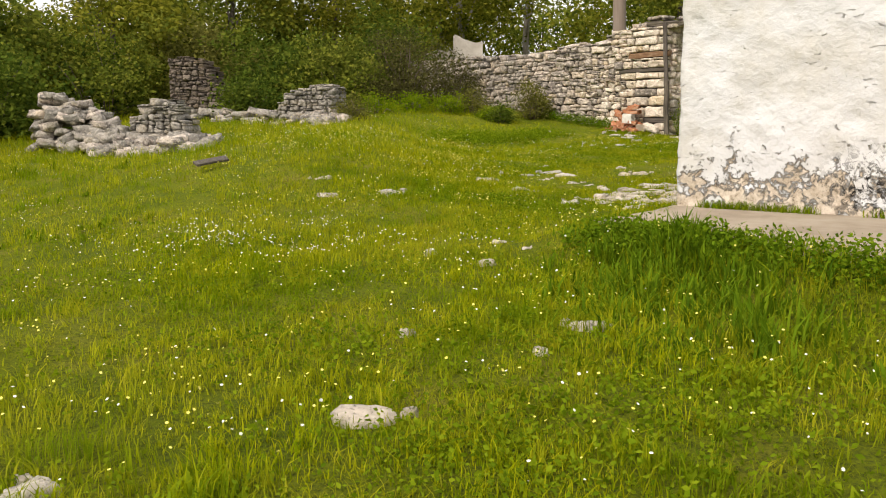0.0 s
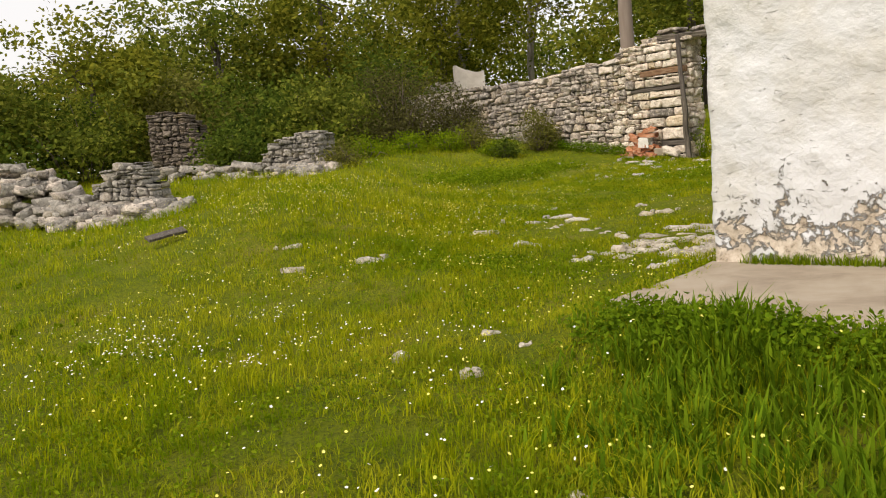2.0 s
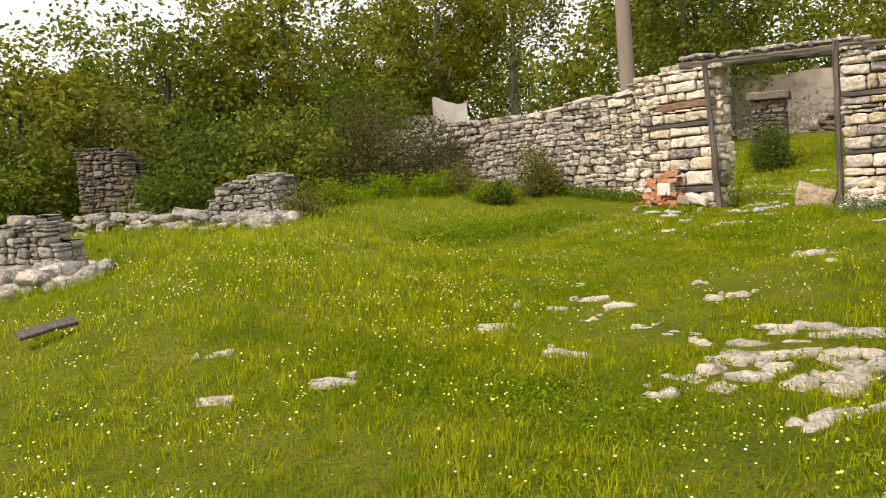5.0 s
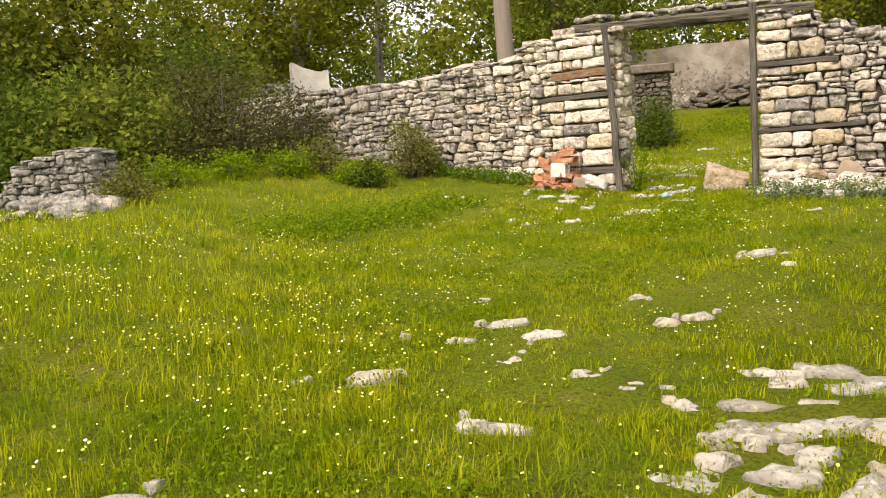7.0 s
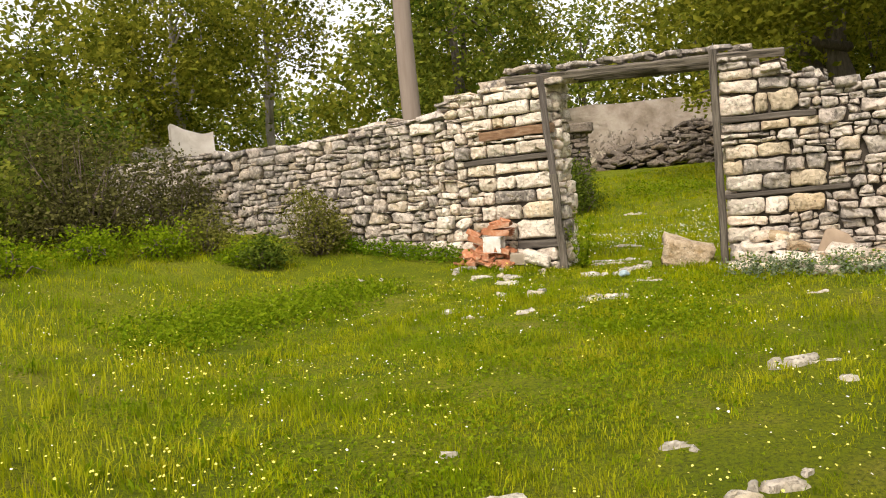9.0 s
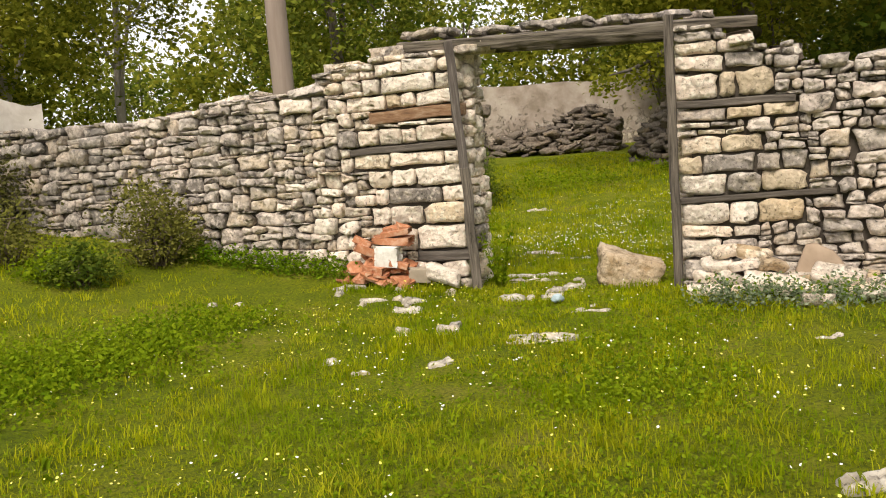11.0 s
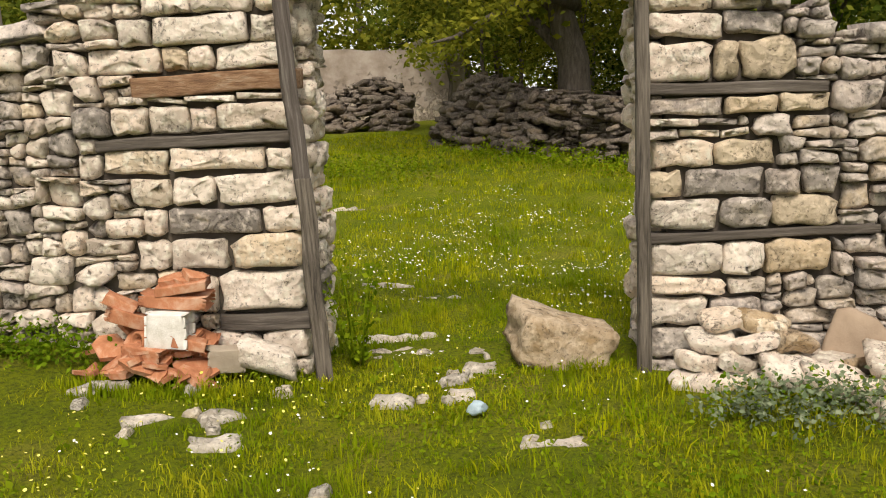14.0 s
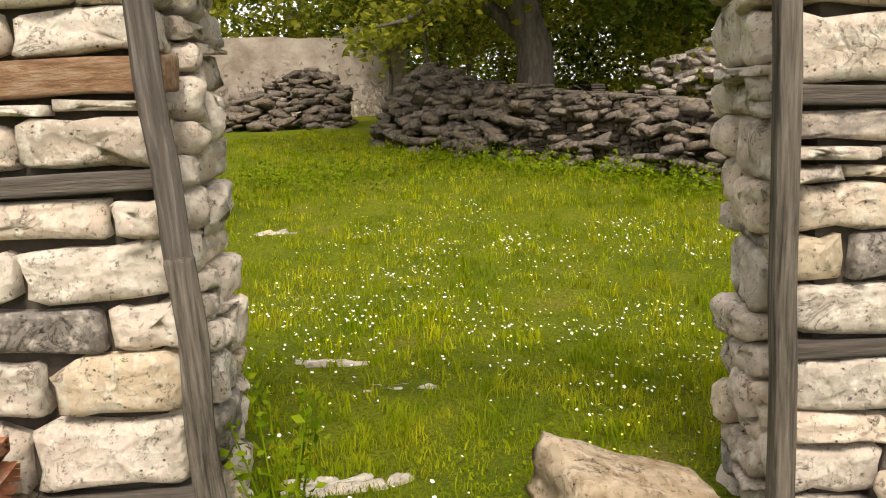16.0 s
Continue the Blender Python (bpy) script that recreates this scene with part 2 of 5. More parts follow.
M_LEAFY = leaf_mat("walnut_leaves", [(0.0, (0.045, 0.065, 0.006)), (0.5, (0.15, 0.175, 0.014)), (1.0, (0.36, 0.34, 0.04))], 0.5, 0.5)
M_LEAFD = leaf_mat("dark_bramble_leaves", [(0.0, (0.03, 0.06, 0.008)), (0.5, (0.08, 0.13, 0.014)), (1.0, (0.19, 0.23, 0.03))], 0.6, 0.45)
M_BROWN = leaf_mat("brown_scrub_leaves", [(0.0, (0.045, 0.045, 0.015)), (0.5, (0.10, 0.095, 0.03)), (1.0, (0.17, 0.165, 0.05))], 0.6, 0.35)
M_SAGE = leaf_mat("grey_green_leaves", [(0.0, (0.10, 0.14, 0.07)), (0.5, (0.20, 0.25, 0.14)), (1.0, (0.30, 0.34, 0.22))], 1.5, 0.3)
M_PETALW = simple_mat("white_petals", [(0.3, (0.72, 0.72, 0.60)), (0.7, (0.82, 0.82, 0.74))], 9, 0.8, 0.1, 30)
M_PETALY = simple_mat("yellow_petals", [(0.3, (0.70, 0.62, 0.08)), (0.7, (0.80, 0.76, 0.22))], 9, 0.8, 0.1, 30)


def soil_mat():
    m, n, l, b = mat("meadow_soil", 0.97, 0.1)
    co = world_co(n)
    c = ramp(n, l, noise_tex(n, l, co, 1.3, 7, 0.65), [(0.3, (0.11, 0.155, 0.006)), (0.55, (0.19, 0.22, 0.008)), (0.75, (0.25, 0.22, 0.04))])
    c = mix(n, l, ramp(n, l, noise_tex(n, l, co, 40, 5, 0.7), [(0.45, (0, 0, 0)), (0.7, (1, 1, 1))]), c, (0.05, 0.06, 0.012))
    l.new(c, b.inputs["Base Color"])
    bump(n, l, b, noise_tex(n, l, co, 30, 8, 0.75), 1.0, 0.05)
    return m


M_SOIL = soil_mat()


# ---- helpers of this scene ----
def S(v):
    v = np.clip(v, 0, 1)
    return v * v * (3 - 2 * v)


BANK = [(2.3, 8.75), (1.95, 8.1), (1.3, 7.15), (1.75, 6.5), (2.3, 5.8), (2.8, 4.8)]


def land(x, y):
    """Height of the ground: a slope that rises ahead, a grassy hump, a dip behind the gate."""
    x, y = np.asarray(x, float), np.asarray(y, float)
    d = 0.03 + 0.09 * S((y - 11) / 4)
    d = d + 0.45 * S((1.5 - x) / 3.5) * S((y - 8) / 6) * (1 - 0.5 * S((-2.5 - x) / 3) * S((18 - y) / 3))
    d = d + 0.6 * S((y - 16) / 7) * S((5 - x) / 4.5) * (1 - 0.6 * S(-x / 3))
    i = 0.71 * x + 0.70 * y - 16.8
    d = d + 0.05 * np.clip(i - 5, 0, 30) * S((i - 5) / 4) * S((x - 6) / 4) - 0.12 * np.exp(-((x - 8.5) ** 2 + (y - 20.5) ** 2) / 8)
    d = d + 0.17 * np.exp(-(i / 0.7) ** 2) * S(5.2 - x)
    far = 45.0
    z = 0.0297 * far * np.tanh(x / far) + 0.0507 * far * np.tanh(y / far) + d
    # earth banked up against the concrete apron
    near_apron = np.full(np.shape(z), 9.0)
    for (x0, y0), (x1, y1) in zip(BANK, BANK[1:]):
        k = np.clip(((x - x0) * (x1 - x0) + (y - y0) * (y1 - y0)) / ((x1 - x0) ** 2 + (y1 - y0) ** 2), 0, 1)
        near_apron = np.minimum(near_apron, np.hypot(x - x0 - k * (x1 - x0), y - y0 - k * (y1 - y0)))
    w = 1 - S(near_apron / 0.75)
    return z + w * np.maximum(0, 0.625 - z)


def gz(x, y):
    return float(land(x, y))


def mesh_of(name, verts, tris, material, smooth=False):
    """A mesh of triangles from numpy arrays."""
    verts, tris = np.asarray(verts, np.float32), np.asarray(tris, np.int32)
    me = bpy.data.meshes.new(name)
    me.vertices.add(len(verts))
    me.vertices.foreach_set("co", verts.ravel())
    me.loops.add(tris.size)
    me.loops.foreach_set("vertex_index", tris.ravel())
    me.polygons.add(len(tris))
    me.polygons.foreach_set("loop_start", np.arange(0, tris.size, 3, dtype=np.int32))
    if smooth:
        me.polygons.foreach_set("use_smooth", np.ones(len(tris), bool))
    me.materials.append(material)
    me.update(calc_edges=True)
    return me


def part(name, data, material=None, parent=None, label="", m=None):
    """Links a bmesh or a mesh as one object under a thing or a part."""
    if isinstance(data, bmesh.types.BMesh):
        me = bpy.data.meshes.new(name)
        data.to_mesh(me)
        data.free()
        if material:
            me.materials.append(material)
        data = me
    ob = new(name, data)
    if m is not None:
        ob.matrix_basis = m
    if parent:
        ob.parent = parent
    return tagged(ob, label)


def empty(name, m, label, category, group="", kind=""):
    ob = new(name)
    ob.matrix_basis = m
    ob.empty_display_size = 0.1
    return tagged(ob, label, category, group, kind)


def box(sx, sy, sz, bevel=0.01, rough=0.0, cuts=0, seed=0):
    """A box that stands on z = 0, bevelled and a little uneven."""
    bm = bmesh.new()
    bmesh.ops.create_cube(bm, size=1)
    for v in bm.verts:
        v.co = Vector((v.co.x * sx, v.co.y * sy, (v.co.z + 0.5) * sz))
    if cuts:
        bmesh.ops.subdivide_edges(bm, edges=[e for e in bm.edges], cuts=cuts, use_grid_fill=True)
    if bevel:
        sharp = [e for e in bm.edges if len(e.link_faces) == 2 and e.calc_face_angle() > 0.5]
        bmesh.ops.bevel(bm, geom=sharp, offset=bevel, segments=2, affect="EDGES", profile=0.6)
    if rough:
        off = Vector((seed * 3.7, seed * 1.3, seed * 2.1))
        for v in bm.verts:
            v.co += rough * noise.noise_vector(v.co * (0.6 / max(rough * 8, 0.12)) + off)
    for f in bm.faces:
        f.smooth = bool(rough)
    return bm


def tube(points, radii, sides=8, wobble=0.0, seed=0):
    """A tapered round member along a line of points; arrays of verts and tris."""
    pts = [Vector(p) for p in points]
    verts, tris = [], []
    r0 = random.Random(seed)
    for k, p in enumerate(pts):
        d = (pts[min(k + 1, len(pts) - 1)] - pts[max(k - 1, 0)]).normalized()
        a = d.cross(Vector((0.31, 0.95, 0.05))).normalized()
        b = d.cross(a)
        for j in range(sides):
            w = 2 * math.pi * j / sides
            rr = radii[k] * (1 + wobble * (r0.random() - 0.5))
            verts.append(p + (a * math.cos(w) + b * math.sin(w)) * rr)
    for k in range(len(pts) - 1):
        for j in range(sides):
            a, b = k * sides + j, k * sides + (j + 1) % sides
            tris += [(a, b, b + sides), (a, b + sides, a + sides)]
    n = len(verts)
    verts += [pts[0], pts[-1]]
    last = (len(pts) - 1) * sides
    for j in range(sides):
        tris += [(n, (j + 1) % sides, j), (n + 1, last + j, last + (j + 1) % sides)]
    return np.array([tuple(v) for v in verts]), np.array(tris)


def joined(parts_):
    vs, ts, o = [], [], 0
    for v, t in parts_:
        vs.append(v)
        ts.append(t + o)
        o += len(v)
    return np.concatenate(vs), np.concatenate(ts)


# ---- stones ----
def stone_shape(seed, n=3, round_=0.35, rough=0.16):
    """A unit stone, 2 across: a cube pulled towards a ball, with knocked corners and a broken surface."""
    idx, verts, tris = {}, [], []

    def vert(p):
        key = tuple(round(c, 4) for c in p)
        if key not in idx:
            idx[key] = len(verts)
            verts.append(p)
        return idx[key]
    g = [-1 + 2 * k / n for k in range(n + 1)]
    for axis in range(3):
        for side in (-1, 1):
            for a in range(n):
                for b in range(n):
                    q = []
                    for u, v in ((a, b), (a + 1, b), (a + 1, b + 1), (a, b + 1)):
                        p = [0, 0, 0]
                        p[axis], p[(axis + 1) % 3], p[(axis + 2) % 3] = side, g[u], g[v]
                        q.append(vert(tuple(p)))
                    if side < 0:
                        q.reverse()
                    tris += [(q[0], q[1], q[2]), (q[0], q[2], q[3])]
    off = Vector((seed * 7.31, seed * 3.17, seed * 5.77))
    out = []
    r0 = random.Random(seed)
    skew = [r0.uniform(-0.1, 0.1) for _ in range(4)]
    corner = {(i, j, k): Vector([r0.uniform(-0.24, 0.13) * e for e in (i, j, k)]) for i in (-1, 1) for j in (-1, 1) for k in (-1, 1)}
    for p in verts:
        v = Vector(p)
        ball = v.normalized() * 1.12
        w = v.lerp(ball, round_)
        for (i, j, k), shift in corner.items():
            w += shift * ((1 + i * v.x) * (1 + j * v.y) * (1 + k * v.z) / 8)
        w += rough * noise.noise_vector(v * 0.9 + off) + 0.5 * rough * noise.noise_vector(v * 2.1 + off) + 0.3 * rough * noise.noise_vector(v * 4.3 + off)
        w.x += skew[0] * w.z + skew[1] * w.y
        w.z += skew[2] * w.x * 0.6 + skew[3] * w.y * 0.4
        out.append(tuple(w))
    return np.array(out), np.array(tris)


SHAPES = [stone_shape(k, 3, random.Random(k).uniform(0.04, 0.24), 0.13) for k in range(22)]
SMALL = [stone_shape(50 + k, 2, random.Random(k).uniform(0.08, 0.35), 0.2) for k in range(16)]
SLABS = [stone_shape(90 + k, 6, random.Random(k).uniform(0.4, 0.8), 0.42) for k in range(10)]
STONE_MESH = {}


def stone_mesh(kind, k, material):
    key = (kind, k, material.name)
    if key not in STONE_MESH:
        v, t = {"fine": SHAPES, "small": SMALL, "slab": SLABS}[kind][k]
        STONE_MESH[key] = mesh_of("stone", v, t, material, kind == "slab")
    return STONE_MESH[key]


def stone(parent, kind, material, m, name="stone"):
    k = rng.integers(len({"fine": SHAPES, "small": SMALL, "slab": SLABS}[kind]))
    ob = new(name, stone_mesh(kind, int(k), material))
    ob.parent = parent
    ob.matrix_basis = m
    return ob


def stone_arrays(mats):
    vs = []
    for m in mats:
        v, t = SMALL[int(rng.integers(len(SMALL)))]
        mm = np.array(m)
        vs.append((v @ mm[:3, :3].T + mm[:3, 3], t))
    return joined(vs)


def srt(loc, size, rz=0.0, jitter=0.06):
    r = Euler((rng.normal(0, jitter), rng.normal(0, jitter), rz + rng.normal(0, jitter)))
    return Matrix.LocRotScale(loc, r, [0.5 * c for c in size])


# ---- ground ----
def axis_steps(lo, hi, step, reach):
    mid = list(np.arange(lo, hi + step / 2, step))
    out, d = [], step
    while (out[-1] if out else 0) < reach:
        d *= 1.35
        out.append((out[-1] if out else 0) + d)
    return np.array([lo - v for v in reversed(out)] + mid + [hi + v for v in out])


gx, gy = axis_steps(-9, 19, 0.25, 1800), axis_steps(-2, 36, 0.25, 1800)
X, Y = np.meshgrid(gx, gy)
Z = land(X, Y)
near = np.exp(-((X - 4) / 30) ** 2 - ((Y - 14) / 34) ** 2)
Z = Z + 0.03 * near * (np.sin(2.3 * X + 1.1 * np.sin(1.7 * Y)) * np.sin(1.9 * Y + 0.8 * X) + 0.5 * np.sin(5.1 * X + Y) * np.sin(4.3 * Y - X))
nx, ny = len(gx), len(gy)
ii = (np.arange(ny - 1)[:, None] * nx + np.arange(nx - 1)[None]).ravel()
gt = np.concatenate([np.stack([ii, ii + 1, ii + nx + 1], 1), np.stack([ii, ii + nx + 1, ii + nx], 1)])
ground = new("ground", mesh_of("ground", np.stack([X.ravel(), Y.ravel(), Z.ravel()], 1), gt, M_SOIL, True))
tagged(ground, "sloping meadow soil under rough grass", "ground", kind="structure")


# ---- dry-stone walls ----
def interp(s, pts):
    return float(np.interp(s, [p[0] for p in pts], [p[1] for p in pts]))


class WallFrame:
    """Local frame of a wall: s along it, q into it from the front face, z up."""

    def __init__(self, ox, oy, dx, dy):
        k = math.hypot(dx, dy)
        self.o, self.d = Vector((ox, oy, 0)), Vector((dx / k, dy / k, 0))
        self.n = Vector((-self.d.y, self.d.x, 0))     # into the wall, away from the walker
        self.rz = math.atan2(self.d.y, self.d.x)

    def at(self, s, q, z):
        return self.o + self.d * s + self.n * q + Vector((0, 0, z))


def hewn(outline, depth, seed, fine=True):
    """A rough stone: an outline in the wall's plane (x, z), a split front face with knocked arrises, a narrower tail."""
    r0 = random.Random(seed)
    pts = np.array(outline, float)
    c = pts.mean(0)
    w, h = np.ptp(pts[:, 0]), np.ptp(pts[:, 1])
    inset = min(0.016, 0.13 * min(w, h))
    slope, roll = r0.gauss(0, 0.06), r0.gauss(0, 0.1)
    off = Vector((seed * 1.37 % 91, seed * 0.71 % 53, 0))

    def ring(scale, y0, jit, amp):
        out = []
        for p in pts:
            d = p - c
            ln = max(1e-4, math.hypot(*d))
            q = c + d * (max(0.45 * ln, ln - scale) / ln if scale < 0.09 else 1 - scale)
            y = y0 + slope * (q[0] - c[0]) + roll * (q[1] - c[1]) + amp * noise.noise(Vector((q[0] * 9, q[1] * 9, 3)) + off) + 0.5 * amp * noise.noise(Vector((q[0] * 24, q[1] * 24, 7)) + off)
            out.append((q[0] + r0.uniform(-jit, jit), y, q[1] + r0.uniform(-jit, jit)))
        return out
    n = len(pts)
    rings = [ring(0.16, depth, 0.0, 0.0), ring(0.0, 0.02, 0.0, 0.008), ring(inset, -0.004, 0.003, 0.016)]
    if fine:
        rings += [ring(0.34, -0.010, 0.008, 0.030), ring(0.68, -0.012, 0.006, 0.030)]
    verts = [p for k in rings for p in k]
    tris = []
    for k in range(len(rings) - 1):
        for j in range(n):
            i = (j + 1) % n
            tris += [(k * n + j, k * n + i, k * n + n + i), (k * n + j, k * n + n + i, k * n + n + j)]
    tip = len(verts)
    verts.append((c[0], rings[-1][0][1] + 0.006 * r0.uniform(-1, 1), c[1]))
    last = (len(rings) - 1) * n
    tris += [(last + j, last + (j + 1) % n, tip) for j in range(n)]
    return np.array(verts), np.array(tris)


def block_outline(xa, xb, za, zb, ta, tb, r0, cut=(0.04, 0.24), joint=0.002, slant=0.36):
    """Outline of a stone between xa and xb; bottom za to zb, top ta to tb, corners knocked off unevenly."""
    xa, xb, za, zb, ta, tb = xa + joint, xb - joint, za + joint, zb + joint, ta - joint, tb - joint
    w, h = xb - xa, max(0.012, (ta + tb - za - zb) / 2)
    m = min(w, h)
    lean = [r0.uniform(-slant, slant) * min(h, 0.6 * w) for _ in range(2)]
    cor = [(xa + max(0, lean[0]), za), (xb - max(0, lean[1]), zb), (xb + min(0, lean[1]), tb), (xa - min(0, lean[0]), ta)]
    out = []
    for k in range(4):
        p, q, o = np.array(cor[k]), np.array(cor[(k + 1) % 4]), np.array(cor[k - 1])
        bite = r0.uniform(*cut) * (1.8 if r0.random() < 0.25 else 1.0)
        for e in (o, q):
            d = e - p
            ln = max(1e-4, math.hypot(*d))
            out.append(p + d / ln * min(0.42 * ln, bite * r0.uniform(0.6, 1.4) * m * (1.7 if abs(d[0]) > abs(d[1]) else 0.8)))
        d = q - p
        ln = math.hypot(*d)
        nr = np.array((d[1], -d[0])) / max(ln, 1e-4)
        for f in ((0.36, 0.66) if ln > 0.2 else (0.5,) if ln > 0.08 else ()):
            out.append(p + d * (f + r0.uniform(-0.08, 0.08)) + nr * r0.uniform(-0.1, 0.06) * m)
    a = r0.gauss(0, 0.035)
    mid = np.mean(out, 0)
    return [mid + np.array((math.cos(a) * v[0] - math.sin(a) * v[1], math.sin(a) * v[0] + math.cos(a) * v[1])) for v in (u - mid for u in out)]


def lay(s0, s1, base, top, blocked, seed, k=1.0):
    """Dry-laid stones, each set on the lowest place of those below: (s0, s1, foot left, right, head left, right)."""
    r0, step = random.Random(seed), 0.01
    n = int((s1 - s0) / step)
    ss = s0 + (np.arange(n) + 0.5) * step
    h = np.array([base(s) - 0.1 + 0.03 * math.sin(5 * s + seed) for s in ss])
    cap = np.array([top(s) for s in ss])
    out = []

    def clear():
        for za, zb, sa, sb in blocked:
            hit = (ss > sa) & (ss < sb) & (h > za - 0.025) & (h < zb)
            h[hit] = zb
    clear()
    for _ in range(2500):
        room = np.where(h < cap - 0.025, h, 99)
        i = int(np.argmin(room))
        if room[i] > 90:
            break
        z = h[i]
        a, b = i, i
        while a > 0 and abs(h[a - 1] - z) < 0.034:
            a -= 1
        while b < n - 1 and abs(h[b + 1] - z) < 0.034:
            b += 1
        free = (b - a + 1) * step
        lw, rw = (h[a - 1] - z if a > 0 else 0.5), (h[b + 1] - z if b < n - 1 else 0.5)
        u = r0.random()
        if u < 0.2:
            hh, w = r0.uniform(0.03, 0.06) * k, r0.uniform(0.1, 0.3) * k
        elif u < 0.76:
            hh, w = r0.uniform(0.07, 0.135) * k, r0.uniform(0.1, 0.25) * k
        else:
            hh, w = r0.uniform(0.13, 0.2) * k, r0.uniform(0.18, 0.4) * k
        if free < 0.055:
            h[a:b + 1] += max(0.02, min(lw, rw, 0.09))
            if free > 0.03 and min(lw, rw) > 0.02:
                t = z + min(lw, rw, 0.09)
                out.append((ss[a] - step / 2, ss[b] + step / 2, z, z, t, t))
            clear()
            continue
        if free - w < 0.075:
            w = free
        w = min(w, free)
        m = max(3, int(round(w / step)))
        if r0.random() < 0.5:
            b = min(b, a + m - 1)
        else:
            a = max(a, b - m + 1)
        w = (b - a + 1) * step
        hh = max(0.026, min(hh, 1.1 * w))
        for side in (lw, rw):
            if 0.03 < side < 0.3 and abs(side - hh) < 0.045:
                hh = side
        for za, zb, sa, sb in blocked:
            if za > z and sa < ss[b] and sb > ss[a]:
                hh = min(hh, za - z)
        hh = min(hh, float(cap[a:b + 1].mean()) - z + r0.uniform(0, 0.05))
        hh = max(hh, 0.04)
        tilt = r0.uniform(-0.02, 0.02) if hh > 0.06 else r0.uniform(-0.008, 0.008)
        fa, fb = float(h[a:a + 3].mean()), float(h[max(a, b - 2):b + 1].mean())
        out.append((ss[a] - step / 2, ss[b] + step / 2, fa, fb, z + hh + tilt, z + hh - tilt))
        h[a:b + 1] = np.maximum(h[a:b + 1] + 0.01, z + hh + np.linspace(tilt, -tilt, b - a + 1))
        clear()
    return out


def wall_face(thing, wf, s0, s1, base, top, q, depth, near_s, material, far_material, seed, k=1.0, blocked=()):
    """One face of a dry-stone wall. Stones inside the near stretch become parts, the rest is returned as arrays."""
    r0, rest = random.Random(seed), []
    turn = Euler((0, 0, wf.rz)).to_matrix().to_4x4()
    for j, (xa, xb, za, zb, ta, tb) in enumerate(lay(s0, s1, base, top, blocked, seed, k)):
        c, z = (xa + xb) / 2, (za + zb + ta + tb) / 4
        near = near_s[0] < c < near_s[1]
        o = block_outline(xa - c, xb - c, za - z, zb - z, ta - z, tb - z, r0)
        v, t = hewn(o, depth, seed * 1000 + j, near and xb - xa > 0.1)
        m = Matrix.Translation(wf.at(c, q + r0.uniform(-0.035, 0.03), z)) @ turn
        if near:
            mm = material if r0.random() < S(np.array((c - near_s[2]) / 1.6 * near_s[3] + 0.35)) * 0.9 else far_material
            ob = new("stone", mesh_of("stone", v, t, mm))
            ob.parent, ob.matrix_basis = thing, m
        else:
            mm = np.array(m)
            rest.append((v @ mm[:3, :3].T + mm[:3, 3], t))
    return rest


def pier(thing, wf, edge, sign, z0, rows, depth, material, seed, share=0.78):
    """Squared quoins beside the gate, row by row: height, then widths from the opening outwards; a negative height is a timber tie.
    Returns the stretch that each row takes up."""
    r0, z, taken = random.Random(seed), z0, []
    turn = Euler((0, 0, wf.rz)).to_matrix().to_4x4()
    for i, (hgt, *ws) in enumerate(rows):
        s = edge + r0.uniform(-0.02, 0.02) * sign
        hh = abs(hgt)
        for j, w in enumerate(ws):
            c = s - sign * w / 2
            if hgt < 0:
                mt = M_REDTIE if hgt < -0.11 else M_TIE
                bm = box(w, 0.16, hh * 0.92, 0.012, 0.02, 3, seed + int(z * 50))
                part("timber_tie", bm, mt, thing, "weathered timber tie laid in the wall", Matrix.Translation(wf.at(c, 0.07, z)) @ Euler((0, r0.uniform(-0.025, 0.025), wf.rz)).to_matrix().to_4x4())
            else:
                up = hh * (r0.uniform(0.84, 1.0) if w < 0.3 else 1.0) / 2
                o = block_outline(-w / 2, w / 2, -hh / 2 + r0.uniform(0, 0.012), -hh / 2 + r0.uniform(0, 0.012), up + r0.uniform(-0.014, 0.004), up + r0.uniform(-0.014, 0.004), r0, (0.03, 0.17), 0.003, 0.14)
                v, t = hewn(o, depth * r0.uniform(0.95, 1.1), seed * 500 + i * 20 + j)
                ob = new("stone", mesh_of("stone", v, t, material if r0.random() < share else (M_TAN if r0.random() < 0.35 else M_GREY)))
                ob.parent, ob.matrix_basis = thing, Matrix.Translation(wf.at(c, r0.uniform(-0.03, 0.02), z + hh / 2)) @ turn
            s -= sign * w
        taken.append((z, z + hh, min(s, edge + sign), max(s, edge + sign)))
        z += hh
    return taken


def core(thing, wf, s0, s1, base, top, q0, q1):
    """Earth and small stone packed between the two faces."""
    bm = bmesh.new()
    cols = []
    n = max(4, int((s1 - s0) / 0.25))
    for k in range(n + 1):
        s = s0 + (s1 - s0) * k / n
        z0, z1 = base(s) - 0.25, top(s) - 0.12
        cols.append([bm.verts.new(wf.at(s, q, z)) for q, z in ((q0, z0), (q1, z0), (q1, z1), (q0, z1))])
    for a, b in zip(cols, cols[1:]):
        for j in range(4):
            bm.faces.new((a[j], a[(j + 1) % 4], b[(j + 1) % 4], b[j]))
    bm.faces.new(cols[0])
    bm.faces.new(cols[-1][::-1])
    part("core", bm, M_SOILPACK, thing, "packed earth and rubble between the faces")


M_SOILPACK = simple_mat("packed_earth", [(0.3, (0.05, 0.042, 0.034)), (0.7, (0.12, 0.10, 0.08))], 8, 0.97, 0.8, 40)

